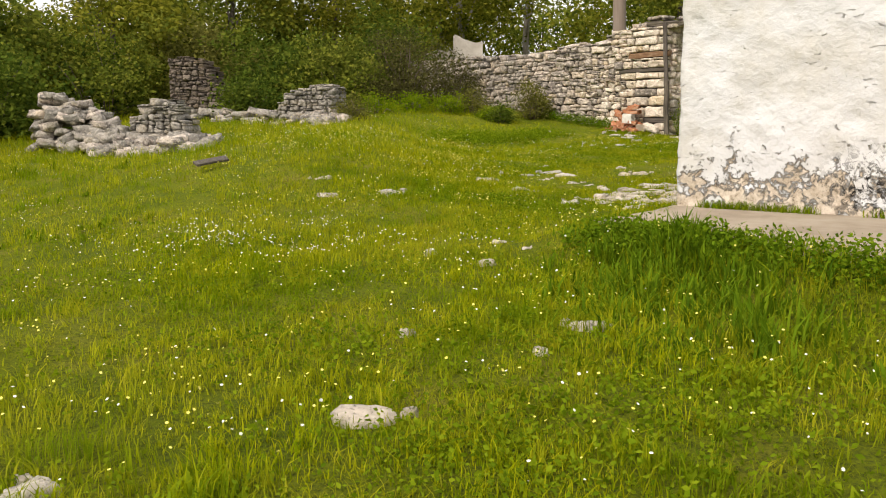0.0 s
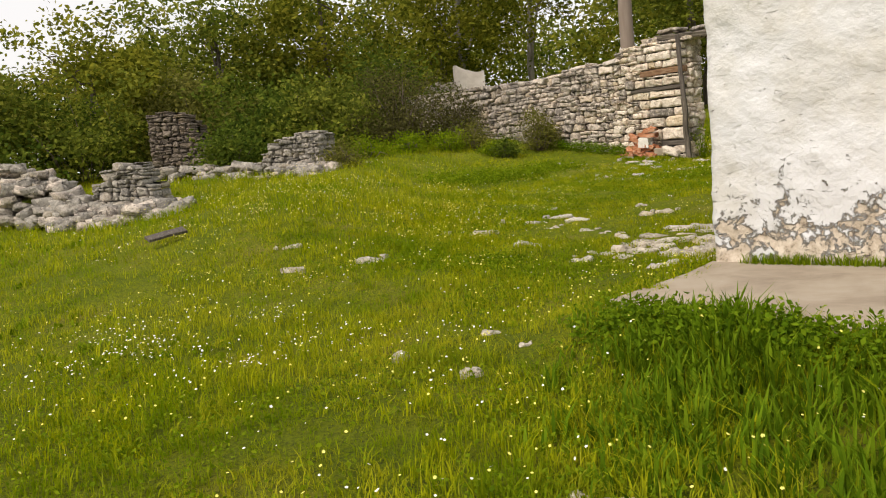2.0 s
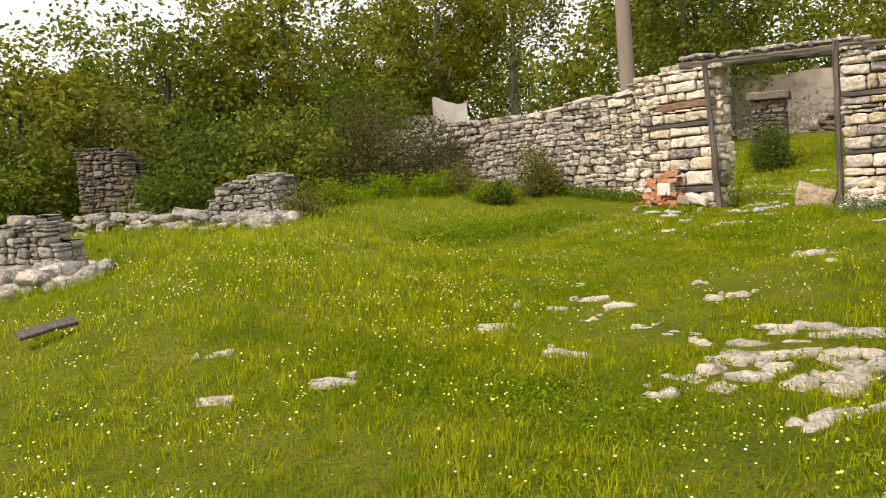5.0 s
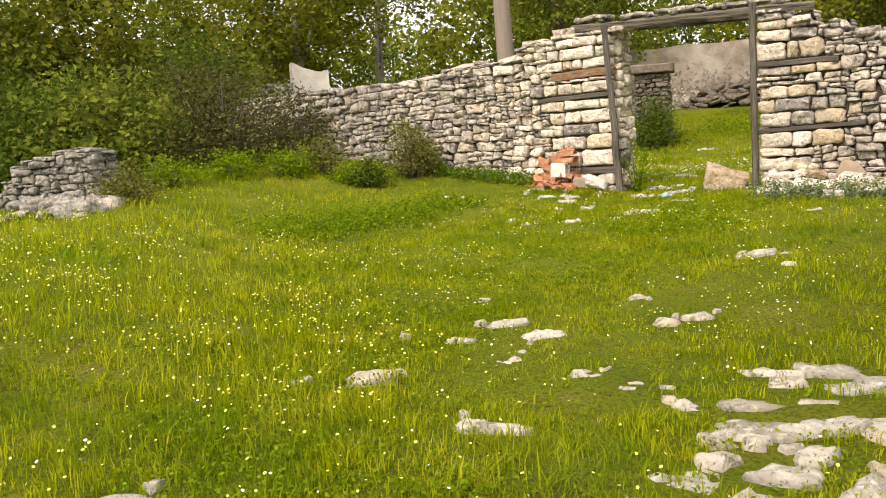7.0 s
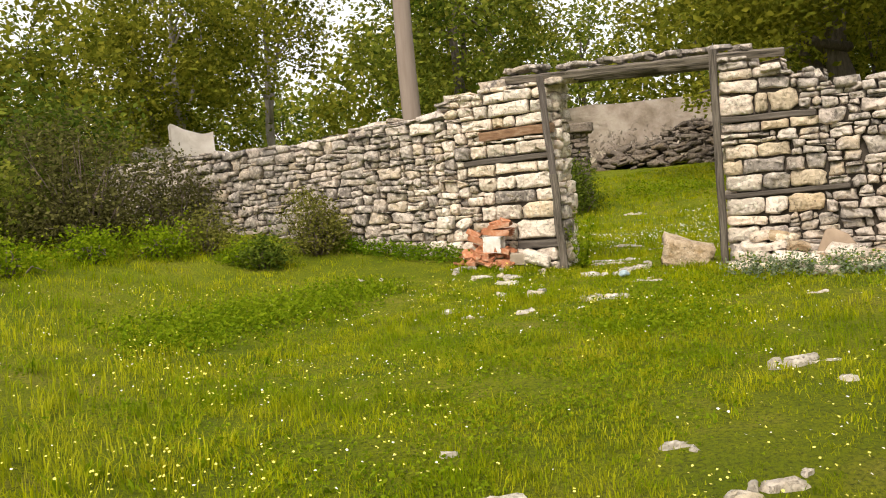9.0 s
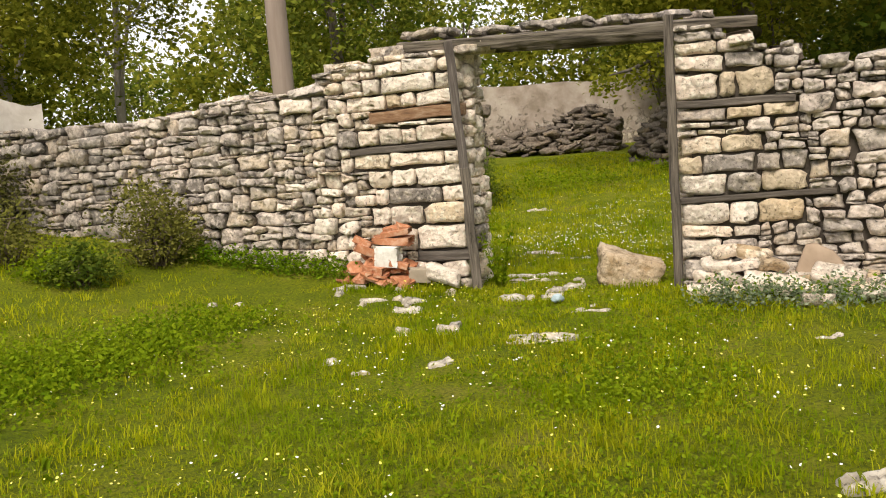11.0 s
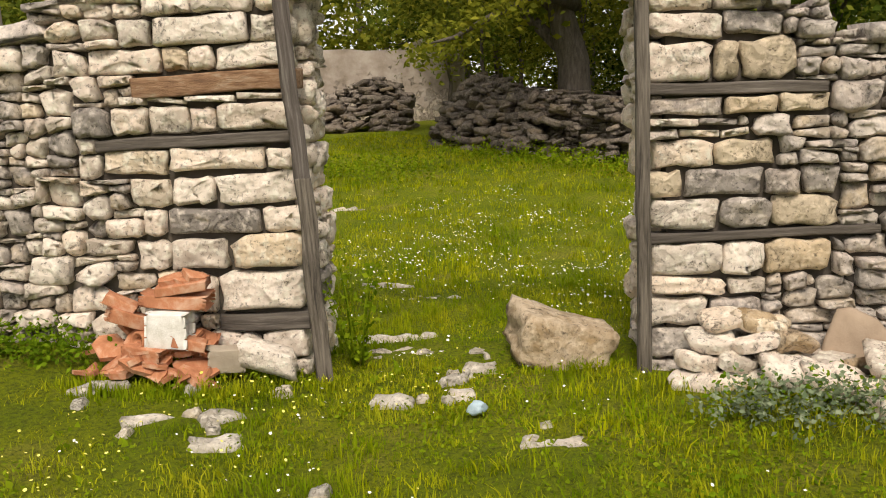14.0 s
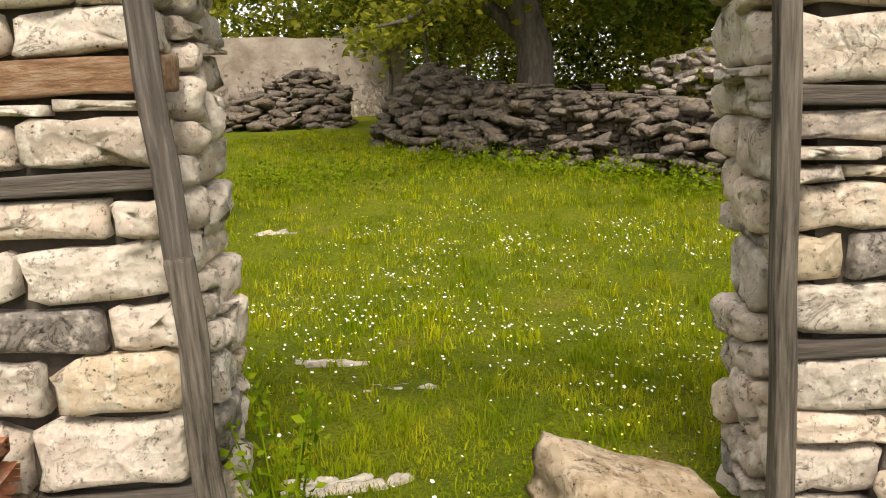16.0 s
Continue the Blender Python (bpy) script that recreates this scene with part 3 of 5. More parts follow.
WL = WallFrame(4.31, 19.41, 0.695, -0.719)
WR = WallFrame(6.72, 17.03, 0.673, -0.739)
L_TOP = [(-9, 3.15), (-4.9, 3.15), (-3.6, 3.13), (-2.6, 3.1), (-1.8, 3.22), (-0.85, 3.2), (-0.5, 3.36), (-0.3, 3.46), (0.0, 3.5), (0.9, 3.5)]
R_TOP = [(-0.5, 3.48), (-0.2, 3.42), (0.0, 3.3), (0.3, 3.15), (0.7, 3.03), (1.2, 3.0), (1.8, 2.98), (3, 2.9), (6, 2.8)]


def l_top(s):
    return interp(s, L_TOP) + 0.03 * math.sin(9 * s) + 0.02 * math.sin(23 * s)


def r_top(s):
    return interp(s, R_TOP) + 0.03 * math.sin(8 * s)


def base_of(wf, q=0.2):
    return lambda s: gz(*wf.at(s, q, 0).xy)


wall_l = empty("wall_1", Matrix(), "dry-stone wall of grey and cream limestone with timber ties", "stone wall", kind="structure")
wall_r = empty("wall_2", Matrix(), "dry-stone wall of cream limestone, ragged on top", "stone wall", kind="structure")
L_ROWS = [(0.18, 0.3, 0.3, 0.25), (-0.105, 0.56), (0.26, 0.53, 0.2), (0.21, 0.45, 0.36, 0.22), (0.175, 0.27, 0.58, 0.14), (0.2, 0.5, 0.27, 0.25),
          (0.155, 0.21, 0.58, 0.41), (-0.07, 1.2), (0.18, 0.47, 0.17, 0.24, 0.22), (0.05, 0.36, 0.3, 0.24), (-0.13, 0.98),
          (0.15, 0.47, 0.15, 0.16, 0.44), (0.17, 0.27, 0.57, 0.2), (0.15, 0.2, 0.36, 0.3), (0.06, 0.3, 0.24)]
R_ROWS = [(0.2, 0.34, 0.4), (0.18, 0.38, 0.3), (0.12, 0.47, 0.22), (0.21, 0.42, 0.24, 0.38), (-0.06, 1.3), (0.19, 0.4, 0.29, 0.38), (0.17, 0.22, 0.46, 0.2),
          (0.17, 0.37, 0.35), (0.065, 0.2, 0.24, 0.16), (0.06, 0.3, 0.22), (0.12, 0.45, 0.3, 0.3), (-0.07, 1.0), (0.25, 0.4, 0.14, 0.32), (0.15, 0.42, 0.34), (0.12, 0.36, 0.3), (0.1, 0.34)]
l_taken = pier(wall_l, WL, 0.88, 1, 1.28, L_ROWS, 0.34, M_CREAM, 3)
r_taken = pier(wall_r, WR, -0.5, -1, 1.19, R_ROWS, 0.34, M_CREAM, 4, 0.5)
for wall, wf, spans in ((wall_l, WL, ((-7.4, 0.88, 0.0, (-3.1, 0.88, -1.0, 1), 11, l_taken), (-7.4, 0.9, 0.66, (0.3, 0.95, 0, 1), 12, ()))),
                        (wall_r, WR, ((-0.5, 5.6, 0.0, (-0.5, 2.6, 2.9, 1), 21, r_taken), (-0.45, 5.6, 0.66, (-0.5, 0.1, -2, 1), 22, ())))):
    tops = l_top if wall is wall_l else r_top
    for s0, s1, q, near_s, seed, taken in spans:
        if q:
            # the back face is the same laying turned round
            back = WallFrame(*wf.at(0, q, 0).xy, -wf.d.x, -wf.d.y)
            rest = wall_face(wall, back, -s1, -s0, lambda s: base_of(wf)(-s), lambda s: tops(-s), 0.0, 0.3, (-near_s[1], -near_s[0], -near_s[2], -1), M_CREAM, M_GREY, seed)
        else:
            rest = wall_face(wall, wf, s0, s1, base_of(wf), tops, q, 0.3, near_s, M_CREAM, M_GREY, seed, 1.0, taken)
        part("back_stonework" if q else "stonework", mesh_of("stonework", *joined(rest), M_GREY_J), None, wall, "grey dry-laid limestone")["kind"] = "stuff"
core(wall_l, WL, -7.3, 0.78, base_of(WL), l_top, 0.075, 0.58)
core(wall_r, WR, -0.38, 5.5, base_of(WR), r_top, 0.075, 0.58)
# faces of the two piers towards the opening
for wall, wf, side, tops, seed in ((wall_l, WL, 1, l_top, 31), (wall_r, WR, -1, r_top, 33)):
    edge = 0.9 if side > 0 else -0.52
    reveal = WallFrame(*wf.at(edge, 0.2 if side > 0 else 0.7, 0).xy, side * wf.n.x, side * wf.n.y)
    wall_face(wall, reveal, 0.0, 0.5, lambda s: base_of(wf)(edge), lambda s: tops(edge) - 0.03, 0.0, 0.22, (-1, 1, -3, 1), M_CREAM, M_GREY, seed, 1.5)
# ragged capping stones
for wf, thing, s0, s1, tp in ((WL, wall_l, -3.0, 0.9, l_top), (WR, wall_r, -0.45, 3.0, r_top)):
    s = s0
    while s < s1:
        w = rng.uniform(0.14, 0.42)
        stone(thing, "fine", M_CREAM if rng.random() < 0.5 else M_GREY, srt(wf.at(s + w / 2, 0.2 + rng.normal(0, 0.06), tp(s + w / 2) + 0.02), (w, rng.uniform(0.25, 0.5), rng.uniform(0.07, 0.15)), wf.rz, 0.1))
        s += w * rng.uniform(0.9, 1.3)

# ---- gate frame ----
M_DARKWOOD = simple_mat("dark_timber", [(0.3, (0.045, 0.036, 0.03)), (0.55, (0.13, 0.11, 0.095)), (0.75, (0.26, 0.235, 0.21))], 5, 0.9, 0.9, 7, (9, 9, 0.5))
gate = empty("gate_frame", Matrix.Translation((5.6, 18.0, 1.2)), "weathered grey timber gate frame with leaning posts and lintel beam", "gate frame")


def member(name, p0, p1, w0, w1, seed, label="", material=M_WOOD, turn=0.3):
    """A hewn timber from p0 to p1 with worn arrises."""
    p0, p1 = Vector(p0), Vector(p1)
    ln = (p1 - p0).length
    bm = box(w0, w1, ln, 0.014, 0.0, 0)
    bmesh.ops.subdivide_edges(bm, edges=[e for e in bm.edges if e.calc_length() > ln * 0.5], cuts=9)
    for v in bm.verts:
        f = v.co.z / ln
        v.co.x += 0.02 * noise.noise(Vector((f * 3, seed, 0))) + 0.006 * noise.noise(Vector((f * 14, seed, v.co.y * 9)))
        v.co.y += 0.02 * noise.noise(Vector((f * 3, seed, 5))) + 0.006 * noise.noise(Vector((f * 14, seed + 3, v.co.x * 9)))
    for f in bm.faces:
        f.smooth = False
    rot = (p1 - p0).to_track_quat("Z", "Y").to_matrix().to_4x4() @ Euler((0, 0, turn)).to_matrix().to_4x4()
    return part(name, bm, material, gate, label, gate.matrix_basis.inverted() @ Matrix.Translation(p0) @ rot)


PL0, PLM, PL1 = WL.at(0.96, -0.05, 1.12), WL.at(0.9, -0.05, 2.36), WL.at(0.81, -0.03, 3.58)
member("post", PL0, PLM, 0.1, 0.095, 2, "split lower post")
member("post", PLM + Vector((0.02, 0.02, -0.12)), PL1, 0.085, 0.085, 5, "dark upper post", M_DARKWOOD)
PR0, PR1 = WR.at(-0.53, -0.05, 1.12), WR.at(-0.52, -0.02, 3.58)
member("post", PR0, PR1, 0.08, 0.075, 9, "straight grey post")
B0, B1 = WL.at(0.25, 0.08, 3.6), WR.at(0.22, 0.06, 3.45)
member("lintel_beam", B0, B1, 0.085, 0.09, 12, "long weathered lintel beam")
member("lintel_beam", B0 + WL.n * 0.2, B1 + WL.n * 0.22 - WR.d * 0.4, 0.085, 0.1, 14)
member("lintel_beam", B0 + WL.n * 0.4, B1 + WL.n * 0.42 - WR.d * 0.5, 0.1, 0.12, 15)
for k in range(9):
    f = 0.04 + 0.105 * k
    p = B0.lerp(B1, f) + Vector((0, 0, 0.075))
    member("roof_stick", p - WL.n * 0.05, p + WL.n * 0.62, 0.06 + 0.02 * (k % 3), 0.04, 20 + k)
for k in range(14):
    p = B0.lerp(B1, 0.02 + 0.065 * k * 0.98) + WL.n * rng.uniform(0.1, 0.4)
    st = new("capstone", stone_mesh("fine", int(rng.integers(len(SHAPES))), M_GREY))
    st.matrix_basis = srt((p.x, p.y, p.z + 0.13), (rng.uniform(0.12, 0.3), rng.uniform(0.15, 0.3), 0.07), rng.uniform(0, 3), 0.05)
    tagged(st, "flat grey stone laid on the gate lintel", "stone", "stones on the lintel")

# ---- house ----
HD = Vector((0.778, -0.628, 0)).normalized()        # along the facade
HN = Vector((0.628, 0.778, 0)).normalized()         # into the house
HC = Vector((2.36, 8.45, 0))
H_RZ = math.atan2(HD.y, HD.x)
house = empty("house", Matrix.Translation((HC.x, HC.y, 0.66)), "old whitewashed house with flaking plaster and a brown door", "house")


def hpos(s, q, z):
    return HC + HD * s + HN * q + Vector((0, 0, z))


def hpart(name, bm, material, s, q, z, label="", tilt=0.0):
    m = Matrix.Translation(hpos(s, q, z)) @ Euler((0, tilt, H_RZ)).to_matrix().to_4x4()
    return part(name, bm, material, house, label, house.matrix_basis.inverted() @ m)


def plaster_wall(width, height, thick, seed, cuts=24):
    """A hand-plastered wall: uneven sheet with a rounded, wandering corner."""
    bm = box(width, thick, height, 0.0, 0, 0)
    bmesh.ops.subdivide_edges(bm, edges=list(bm.edges), cuts=cuts, use_grid_fill=True)
    for v in bm.verts:
        u = v.co * 1.7 + Vector((seed, 0, 0))
        k = 0.03 * noise.noise(u) + 0.02 * noise.noise(u * 3.1) + 0.014 * noise.noise(u * 6) + 0.012 * noise.noise(Vector((u.x * 5, u.y, u.z * 13)))
        foot = 0.05 * max(0.0, 1 - v.co.z / 0.5) ** 2
        v.co.y -= (k + foot) * (1 if v.co.y < 0 else 0)
        v.co.x += (0.02 * noise.noise(Vector((0, seed, v.co.z * 2.2))) + 0.012 * noise.noise(Vector((3, seed, v.co.z * 7)))) * (1 if abs(v.co.x) > width * 0.45 else 0)
    for f in bm.faces:
        f.smooth = True
    return bm


DOOR_S = 1.93
hpart("wall", plaster_wall(DOOR_S, 3.0, 0.5, 1, 46), M_PLASTER, DOOR_S / 2, 0.25, 0.5, "flaking whitewashed wall")
hpart("wall", plaster_wall(3.2, 3.0, 0.5, 2), M_PLASTER, DOOR_S + 1.12 + 1.6, 0.25, 0.5)
hpart("wall", plaster_wall(1.12, 0.75, 0.5, 3), M_PLASTER, DOOR_S + 0.56, 0.25, 2.75)
hpart("wall", box(0.5, 4.0, 3.0, 0.02), M_PLASTER, 0.25, 2.502, 0.5)
hpart("wall", box(0.5, 4.0, 3.0, 0.02), M_PLASTER, 6.0, 2.502, 0.5)
hpart("wall", box(6.25, 0.5, 3.0, 0.02), M_PLASTER, 3.125, 4.756, 0.5)
hpart("roof", box(6.9, 5.7, 0.18, 0.03), M_TILE, 3.125, 2.5, 3.502, "low tiled roof")
door = hpart("door", box(0.92, 0.05, 2.0, 0.006), M_DOOR, DOOR_S + 0.56, 0.06, 0.8, "reddish-brown plank door")
for k in range(6):
    part("plank", box(0.15, 0.02, 1.98, 0.004, 0.002, 1, k), M_DOOR, door, "", Matrix.Translation((-0.385 + 0.154 * k, -0.035, 0.01)))
hpart("door_frame", box(0.11, 0.14, 2.25, 0.012, 0.01, 3, 5), M_WOOD, DOOR_S + 0.045, 0.02, 0.52, "grey weathered door post")
hpart("door_frame", box(0.1, 0.14, 2.2, 0.012, 0.01, 3, 6), M_WOOD, DOOR_S + 1.07, 0.02, 0.52)
hpart("door_frame", box(1.12, 0.14, 0.1, 0.012, 0.01, 3, 7), M_WOOD, DOOR_S + 0.56, 0.02, 2.66)
hpart("door_sill", box(1.1, 0.3, 0.17, 0.02, 0.012, 3, 8), M_WHITE, DOOR_S + 0.52, 0.0, 0.62, "whitewashed stone sill")


# concrete apron
def apron():
    bm = bmesh.new()
    outline = [(1.26, 7.2), (1.62, 7.62), (2.0, 8.05), (2.33, 8.52), (4.6, 6.75), (6.2, 5.4), (4.2, 3.2), (3.3, 3.9), (2.74, 4.95), (2.28, 5.85), (1.75, 6.55), (1.4, 6.95)]
    top = [bm.verts.new((x, y, 0.665 + 0.012 * noise.noise(Vector((x, y, 0))))) for x, y in outline]
    low = [bm.verts.new((x - 0.02, y - 0.02, 0.1)) for x, y in outline]
    bm.faces.new(top)
    for k in range(len(top)):
        j = (k + 1) % len(top)
        bm.faces.new((low[k], low[j], top[j], top[k]))
    bmesh.ops.recalc_face_normals(bm, faces=bm.faces)
    rim = [e for e in bm.edges if all(v in top for v in e.verts)]
    bmesh.ops.bevel(bm, geom=rim, offset=0.03, segments=2, affect="EDGES")
    return bm


tagged(part("concrete_apron", apron(), M_CONC), "worn sandy concrete apron in front of the house door", "concrete slab", kind="structure")


# ---- trees and bushes ----
def leaves(centres, spread, per, size, r0, flat=0.75):
    """Leaf blades, each a bent diamond of two triangles, in loose clumps round the centres."""
    n = len(centres) * per
    c = np.repeat(np.asarray(centres, float), per, 0)
    sp = np.repeat(np.asarray(spread, float) * np.ones(len(centres)), per)[:, None]
    p = c + r0.normal(0, 1, (n, 3)) * sp * np.array([1, 1, flat])
    a = r0.normal(0, 1, (n, 3))
    a[:, 2] = a[:, 2] * 0.6 - 0.25
    a /= np.linalg.norm(a, axis=1)[:, None]
    b = np.cross(a, r0.normal(0, 1, (n, 3)))
    b /= np.linalg.norm(b, axis=1)[:, None]
    nn = np.cross(a, b)
    L = size * r0.uniform(0.6, 1.3, (n, 1))
    v = np.stack([p - a * L * 0.5, p + b * L * 0.3 + nn * L * 0.1, p + a * L * 0.5, p - b * L * 0.3 + nn * L * 0.1], 1).reshape(-1, 3)
    k = np.arange(n)[:, None] * 4
    t = np.concatenate([k + [0, 1, 2], k + [0, 2, 3]], 0)
    return v, t


def tree(x, y, height, crown_r, trunk_r, clumps, per, leaf, material, seed, label, lean=(0, 0), low=0.35, bark=M_BARK, name="tree", size=0.13, limbs=7, cat="tree", crown_z=None, spread=0.5):
    r0, rr = np.random.default_rng(seed), random.Random(seed)
    z0 = gz(x, y) - 0.1
    thing = empty(name, Matrix.Translation((x, y, z0)), label, cat, "trees beyond the walls")
    top = Vector((lean[0], lean[1], height * 0.82))
    pts = [Vector((0, 0, 0))]
    for k in range(1, 9):
        f = k / 8
        pts.append(top * f + Vector((rr.uniform(-1, 1), rr.uniform(-1, 1), 0)) * 0.09 * height * 0.12)
    rad = [trunk_r * (1.35 if k == 0 else 1.0) * (1 - 0.8 * k / 8) for k in range(9)]
    part("trunk", mesh_of("trunk", *tube(pts, rad, 10, 0.12, seed), bark, True), None, thing)
    ctr = Vector((lean[0] * 0.8, lean[1] * 0.8, crown_z if crown_z else height * (0.5 + low / 2)))
    half_h = height * (1 - low) * 0.55
    cl = []
    while len(cl) < clumps:
        u = Vector((rr.gauss(0, 1), rr.gauss(0, 1), rr.gauss(0, 1))).normalized() * rr.uniform(0.45, 1.0)
        edge = 1 + 0.35 * noise.noise(u * 2.0 + Vector((seed, 0, 0)))
        q = ctr + Vector((u.x * crown_r * edge, u.y * crown_r * edge, u.z * half_h * edge))
        if q.z > 0.25:
            cl.append(q)
    branch = []
    for k in range(limbs):
        f = 0.35 + 0.6 * k / max(1, limbs - 1)
        a = pts[min(8, int(f * 8))]
        e = cl[rr.randrange(len(cl))]
        mid = a.lerp(e, 0.5) + Vector((rr.uniform(-0.3, 0.3), rr.uniform(-0.3, 0.3), 0.25))
        br = trunk_r * (1 - 0.7 * f)
        branch.append(tube([a, a.lerp(mid, 0.5), mid, mid.lerp(e, 0.5), e], [br * 0.6, br * 0.45, br * 0.32, br * 0.2, br * 0.06], 6, 0.1, k))
        for j in range(3):
            g = min(cl, key=lambda q: (q - mid.lerp(e, j / 3)).length + rr.uniform(0, 1.2))
            s0 = mid.lerp(e, j / 3)
            branch.append(tube([s0, s0.lerp(g, 0.5) + Vector((0, 0, 0.1)), g], [br * 0.2, br * 0.12, br * 0.04], 4, 0, j))
    for k in range(limbs):
        part("limb", mesh_of("limb", *joined(branch[4 * k:4 * k + 4]), bark, True), None, thing)
    part("crown", mesh_of("crown", *leaves([tuple(q) for q in cl], spread * r0.uniform(0.7, 1.2, len(cl)), per, leaf, r0), material), None, thing)
    return thing


def bush(x, y, rx, ry, hgt, clumps, per, leaf, material, seed, label, spread=0.2, z=None, name="bush", twig=M_TWIG, twigs=24, group=""):
    r0, rr = np.random.default_rng(seed), random.Random(seed)
    z0 = (gz(x, y) if z is None else z) - 0.05
    thing = empty(name, Matrix.Translation((x, y, z0)), label, "bush", group)
    cl = []
    while len(cl) < clumps:
        u = Vector((rr.gauss(0, 1), rr.gauss(0, 1), abs(rr.gauss(0, 1)))).normalized() * rr.uniform(0.3, 1.0)
        e = 1 + 0.4 * noise.noise(u * 2.3 + Vector((seed, seed, 0)))
        cl.append(Vector((u.x * rx * e, u.y * ry * e, 0.08 + u.z * hgt * e)))
    tw = []
    for k in range(twigs):
        e = cl[rr.randrange(len(cl))] * rr.uniform(0.8, 1.12)
        f = Vector((e.x * 0.35, e.y * 0.35, 0))
        tw.append(tube([f, f.lerp(e, 0.5) + Vector((rr.uniform(-0.1, 0.1), rr.uniform(-0.1, 0.1), 0.12)), e], [0.016, 0.011, 0.004], 4, 0, k))
    part("brushwood", mesh_of("brushwood", *joined(tw), twig), None, thing)["kind"] = "stuff"
    part("foliage", mesh_of("foliage", *leaves([tuple(q) for q in cl], spread, per, leaf, r0), material), None, thing)
    return thing


M_OLIVE = leaf_mat("olive_scrub_leaves", [(0.0, (0.07, 0.075, 0.015)), (0.5, (0.14, 0.145, 0.03)), (1.0, (0.24, 0.23, 0.05))], 0.6, 0.35)
# woodland that closes the meadow on the side away from the house
WOOD = "dense young oak wood above the ruined walls"
for k, (x, y, hh, cr) in enumerate(((-13.5, 17, 3.6, 2.6), (-11.8, 21.5, 3.8, 2.6), (-9.4, 25.5, 4.2, 2.6), (-6.4, 27.5, 5.2, 2.8), (-3.2, 27.5, 6.6, 3.0), (-15, 27, 4.2, 3.2), (-10.5, 33, 5.0, 3.4), (-4.5, 35, 6.4, 3.6), (0.2, 36, 6.4, 3.2), (-17, 12, 4.2, 2.6))):
    tree(x, y, hh * 1.06, cr, 0.13, 150, 82, 0.16, M_LEAF if k % 2 else M_LEAFY, 100 + k, WOOD, low=0.0, spread=0.3, limbs=8, crown_z=hh * 0.5)
for k, (x, y, rx, hh) in enumerate(((-9.6, 18.2, 2.0, 2.4), (-8.6, 22.5, 2.2, 2.8), (-6.4, 24.2, 1.9, 2.6), (-4.2, 23.4, 1.8, 2.3), (-2.6, 22.6, 1.5, 2.0), (-10.6, 14.6, 1.6, 2.3), (-1.6, 25.2, 1.9, 2.6), (-12, 18.5, 2.0, 3.2))):
    bush(x, y, rx, rx * 0.9, hh, 90, 85, 0.12, (M_LEAFD, M_LEAF, M_OLIVE)[k % 3], 200 + k, "tall tangled bramble and oak scrub", 0.24, group="scrub along the ruined walls")
bush(-0.85, 21.9, 1.25, 0.95, 1.7, 110, 90, 0.065, M_BROWN, 231, "bare brownish scrub beside the stone wall", 0.2, twigs=55)
bush(0.45, 22.6, 0.8, 0.6, 1.3, 60, 70, 0.055, M_BROWN, 232, "bare brownish scrub beside the stone wall", 0.16, twigs=50)
bush(2.3, 20.85, 0.45, 0.35, 0.98, 50, 90, 0.045, M_OLIVE, 233, "small brown-green shrub growing at the wall foot", 0.11, twigs=40)
bush(1.25, 20.6, 0.3, 0.3, 0.3, 20, 80, 0.05, M_LUSH, 234, "low green shrub in the grass", 0.09, twigs=14)
for k, (x, y, rx, hh, mt) in enumerate(((-1.9, 18.9, 0.4, 0.5, M_OLIVE), (-1.5, 19.9, 0.55, 0.55, M_LUSH), (0.2, 20.9, 0.45, 0.45, M_LUSH), (0.75, 21.2, 0.5, 0.5, M_OLIVE), (1.45, 20.35, 0.2, 0.36, M_LEAFD), (-0.6, 20.6, 0.4, 0.35, M_LUSH))):
    bush(x, y, rx, rx * 0.8, hh, 34, 60, 0.05, mt, 270 + k, "low tangled weeds and bramble shoots below the scrub", 0.13, twigs=22, group="low growth below the scrub")
# trees behind the wall
tree(0.9, 33.5, 7.5, 2.6, 0.17, 130, 100, 0.15, M_LEAFY, 301, "slender oak with yellow-green leaves", low=0.3, bark=M_BARKP, spread=0.34)
tree(3.83, 38, 10, 2.3, 0.17, 90, 90, 0.17, M_LEAFY, 302, "slender oak with a pale bare trunk and yellow-green leaves", low=0.5, bark=M_BARKP, spread=0.36, crown_z=7.4)
tree(10.2, 37, 10, 3.6, 0.2, 150, 90, 0.2, M_LEAF, 303, "leafy oak behind the stone wall", low=0.1, spread=0.5)
tree(12.0, 41, 11, 3.8, 0.22, 150, 90, 0.2, M_LEAFY, 304, "leafy oak behind the stone wall", low=0.1, spread=0.5)
walnut = tree(16.1, 25.6, 9, 4.8, 0.38, 230, 100, 0.17, M_LEAFY, 305, "big old walnut with thick grey trunk and low limbs", low=0.5, lean=(-0.6, 0.5), limbs=12, spread=0.42, crown_z=5.1)
tree(21.5, 33, 9, 3.6, 0.14, 150, 90, 0.2, M_LEAF, 306, "young oak at the wood edge", low=0.12, spread=0.5)
tree(24, 27, 9, 3.6, 0.14, 150, 90, 0.2, M_LEAFY, 307, "young oak at the wood edge", low=0.05, spread=0.5)
tree(20.5, 22.5, 9, 3.6, 0.14, 150, 80, 0.24, M_LEAFD, 308, "young oak at the wood edge", low=0.1, spread=0.5)
tree(25, 38, 11, 4.2, 0.18, 150, 90, 0.2, M_LEAF, 309, "young oak at the wood edge", low=0.0, spread=0.55)
tree(17.5, 15.5, 9, 3.6, 0.2, 150, 80, 0.24, M_LEAFD, 310, "leafy oak behind the stone wall", low=0.15, spread=0.5)
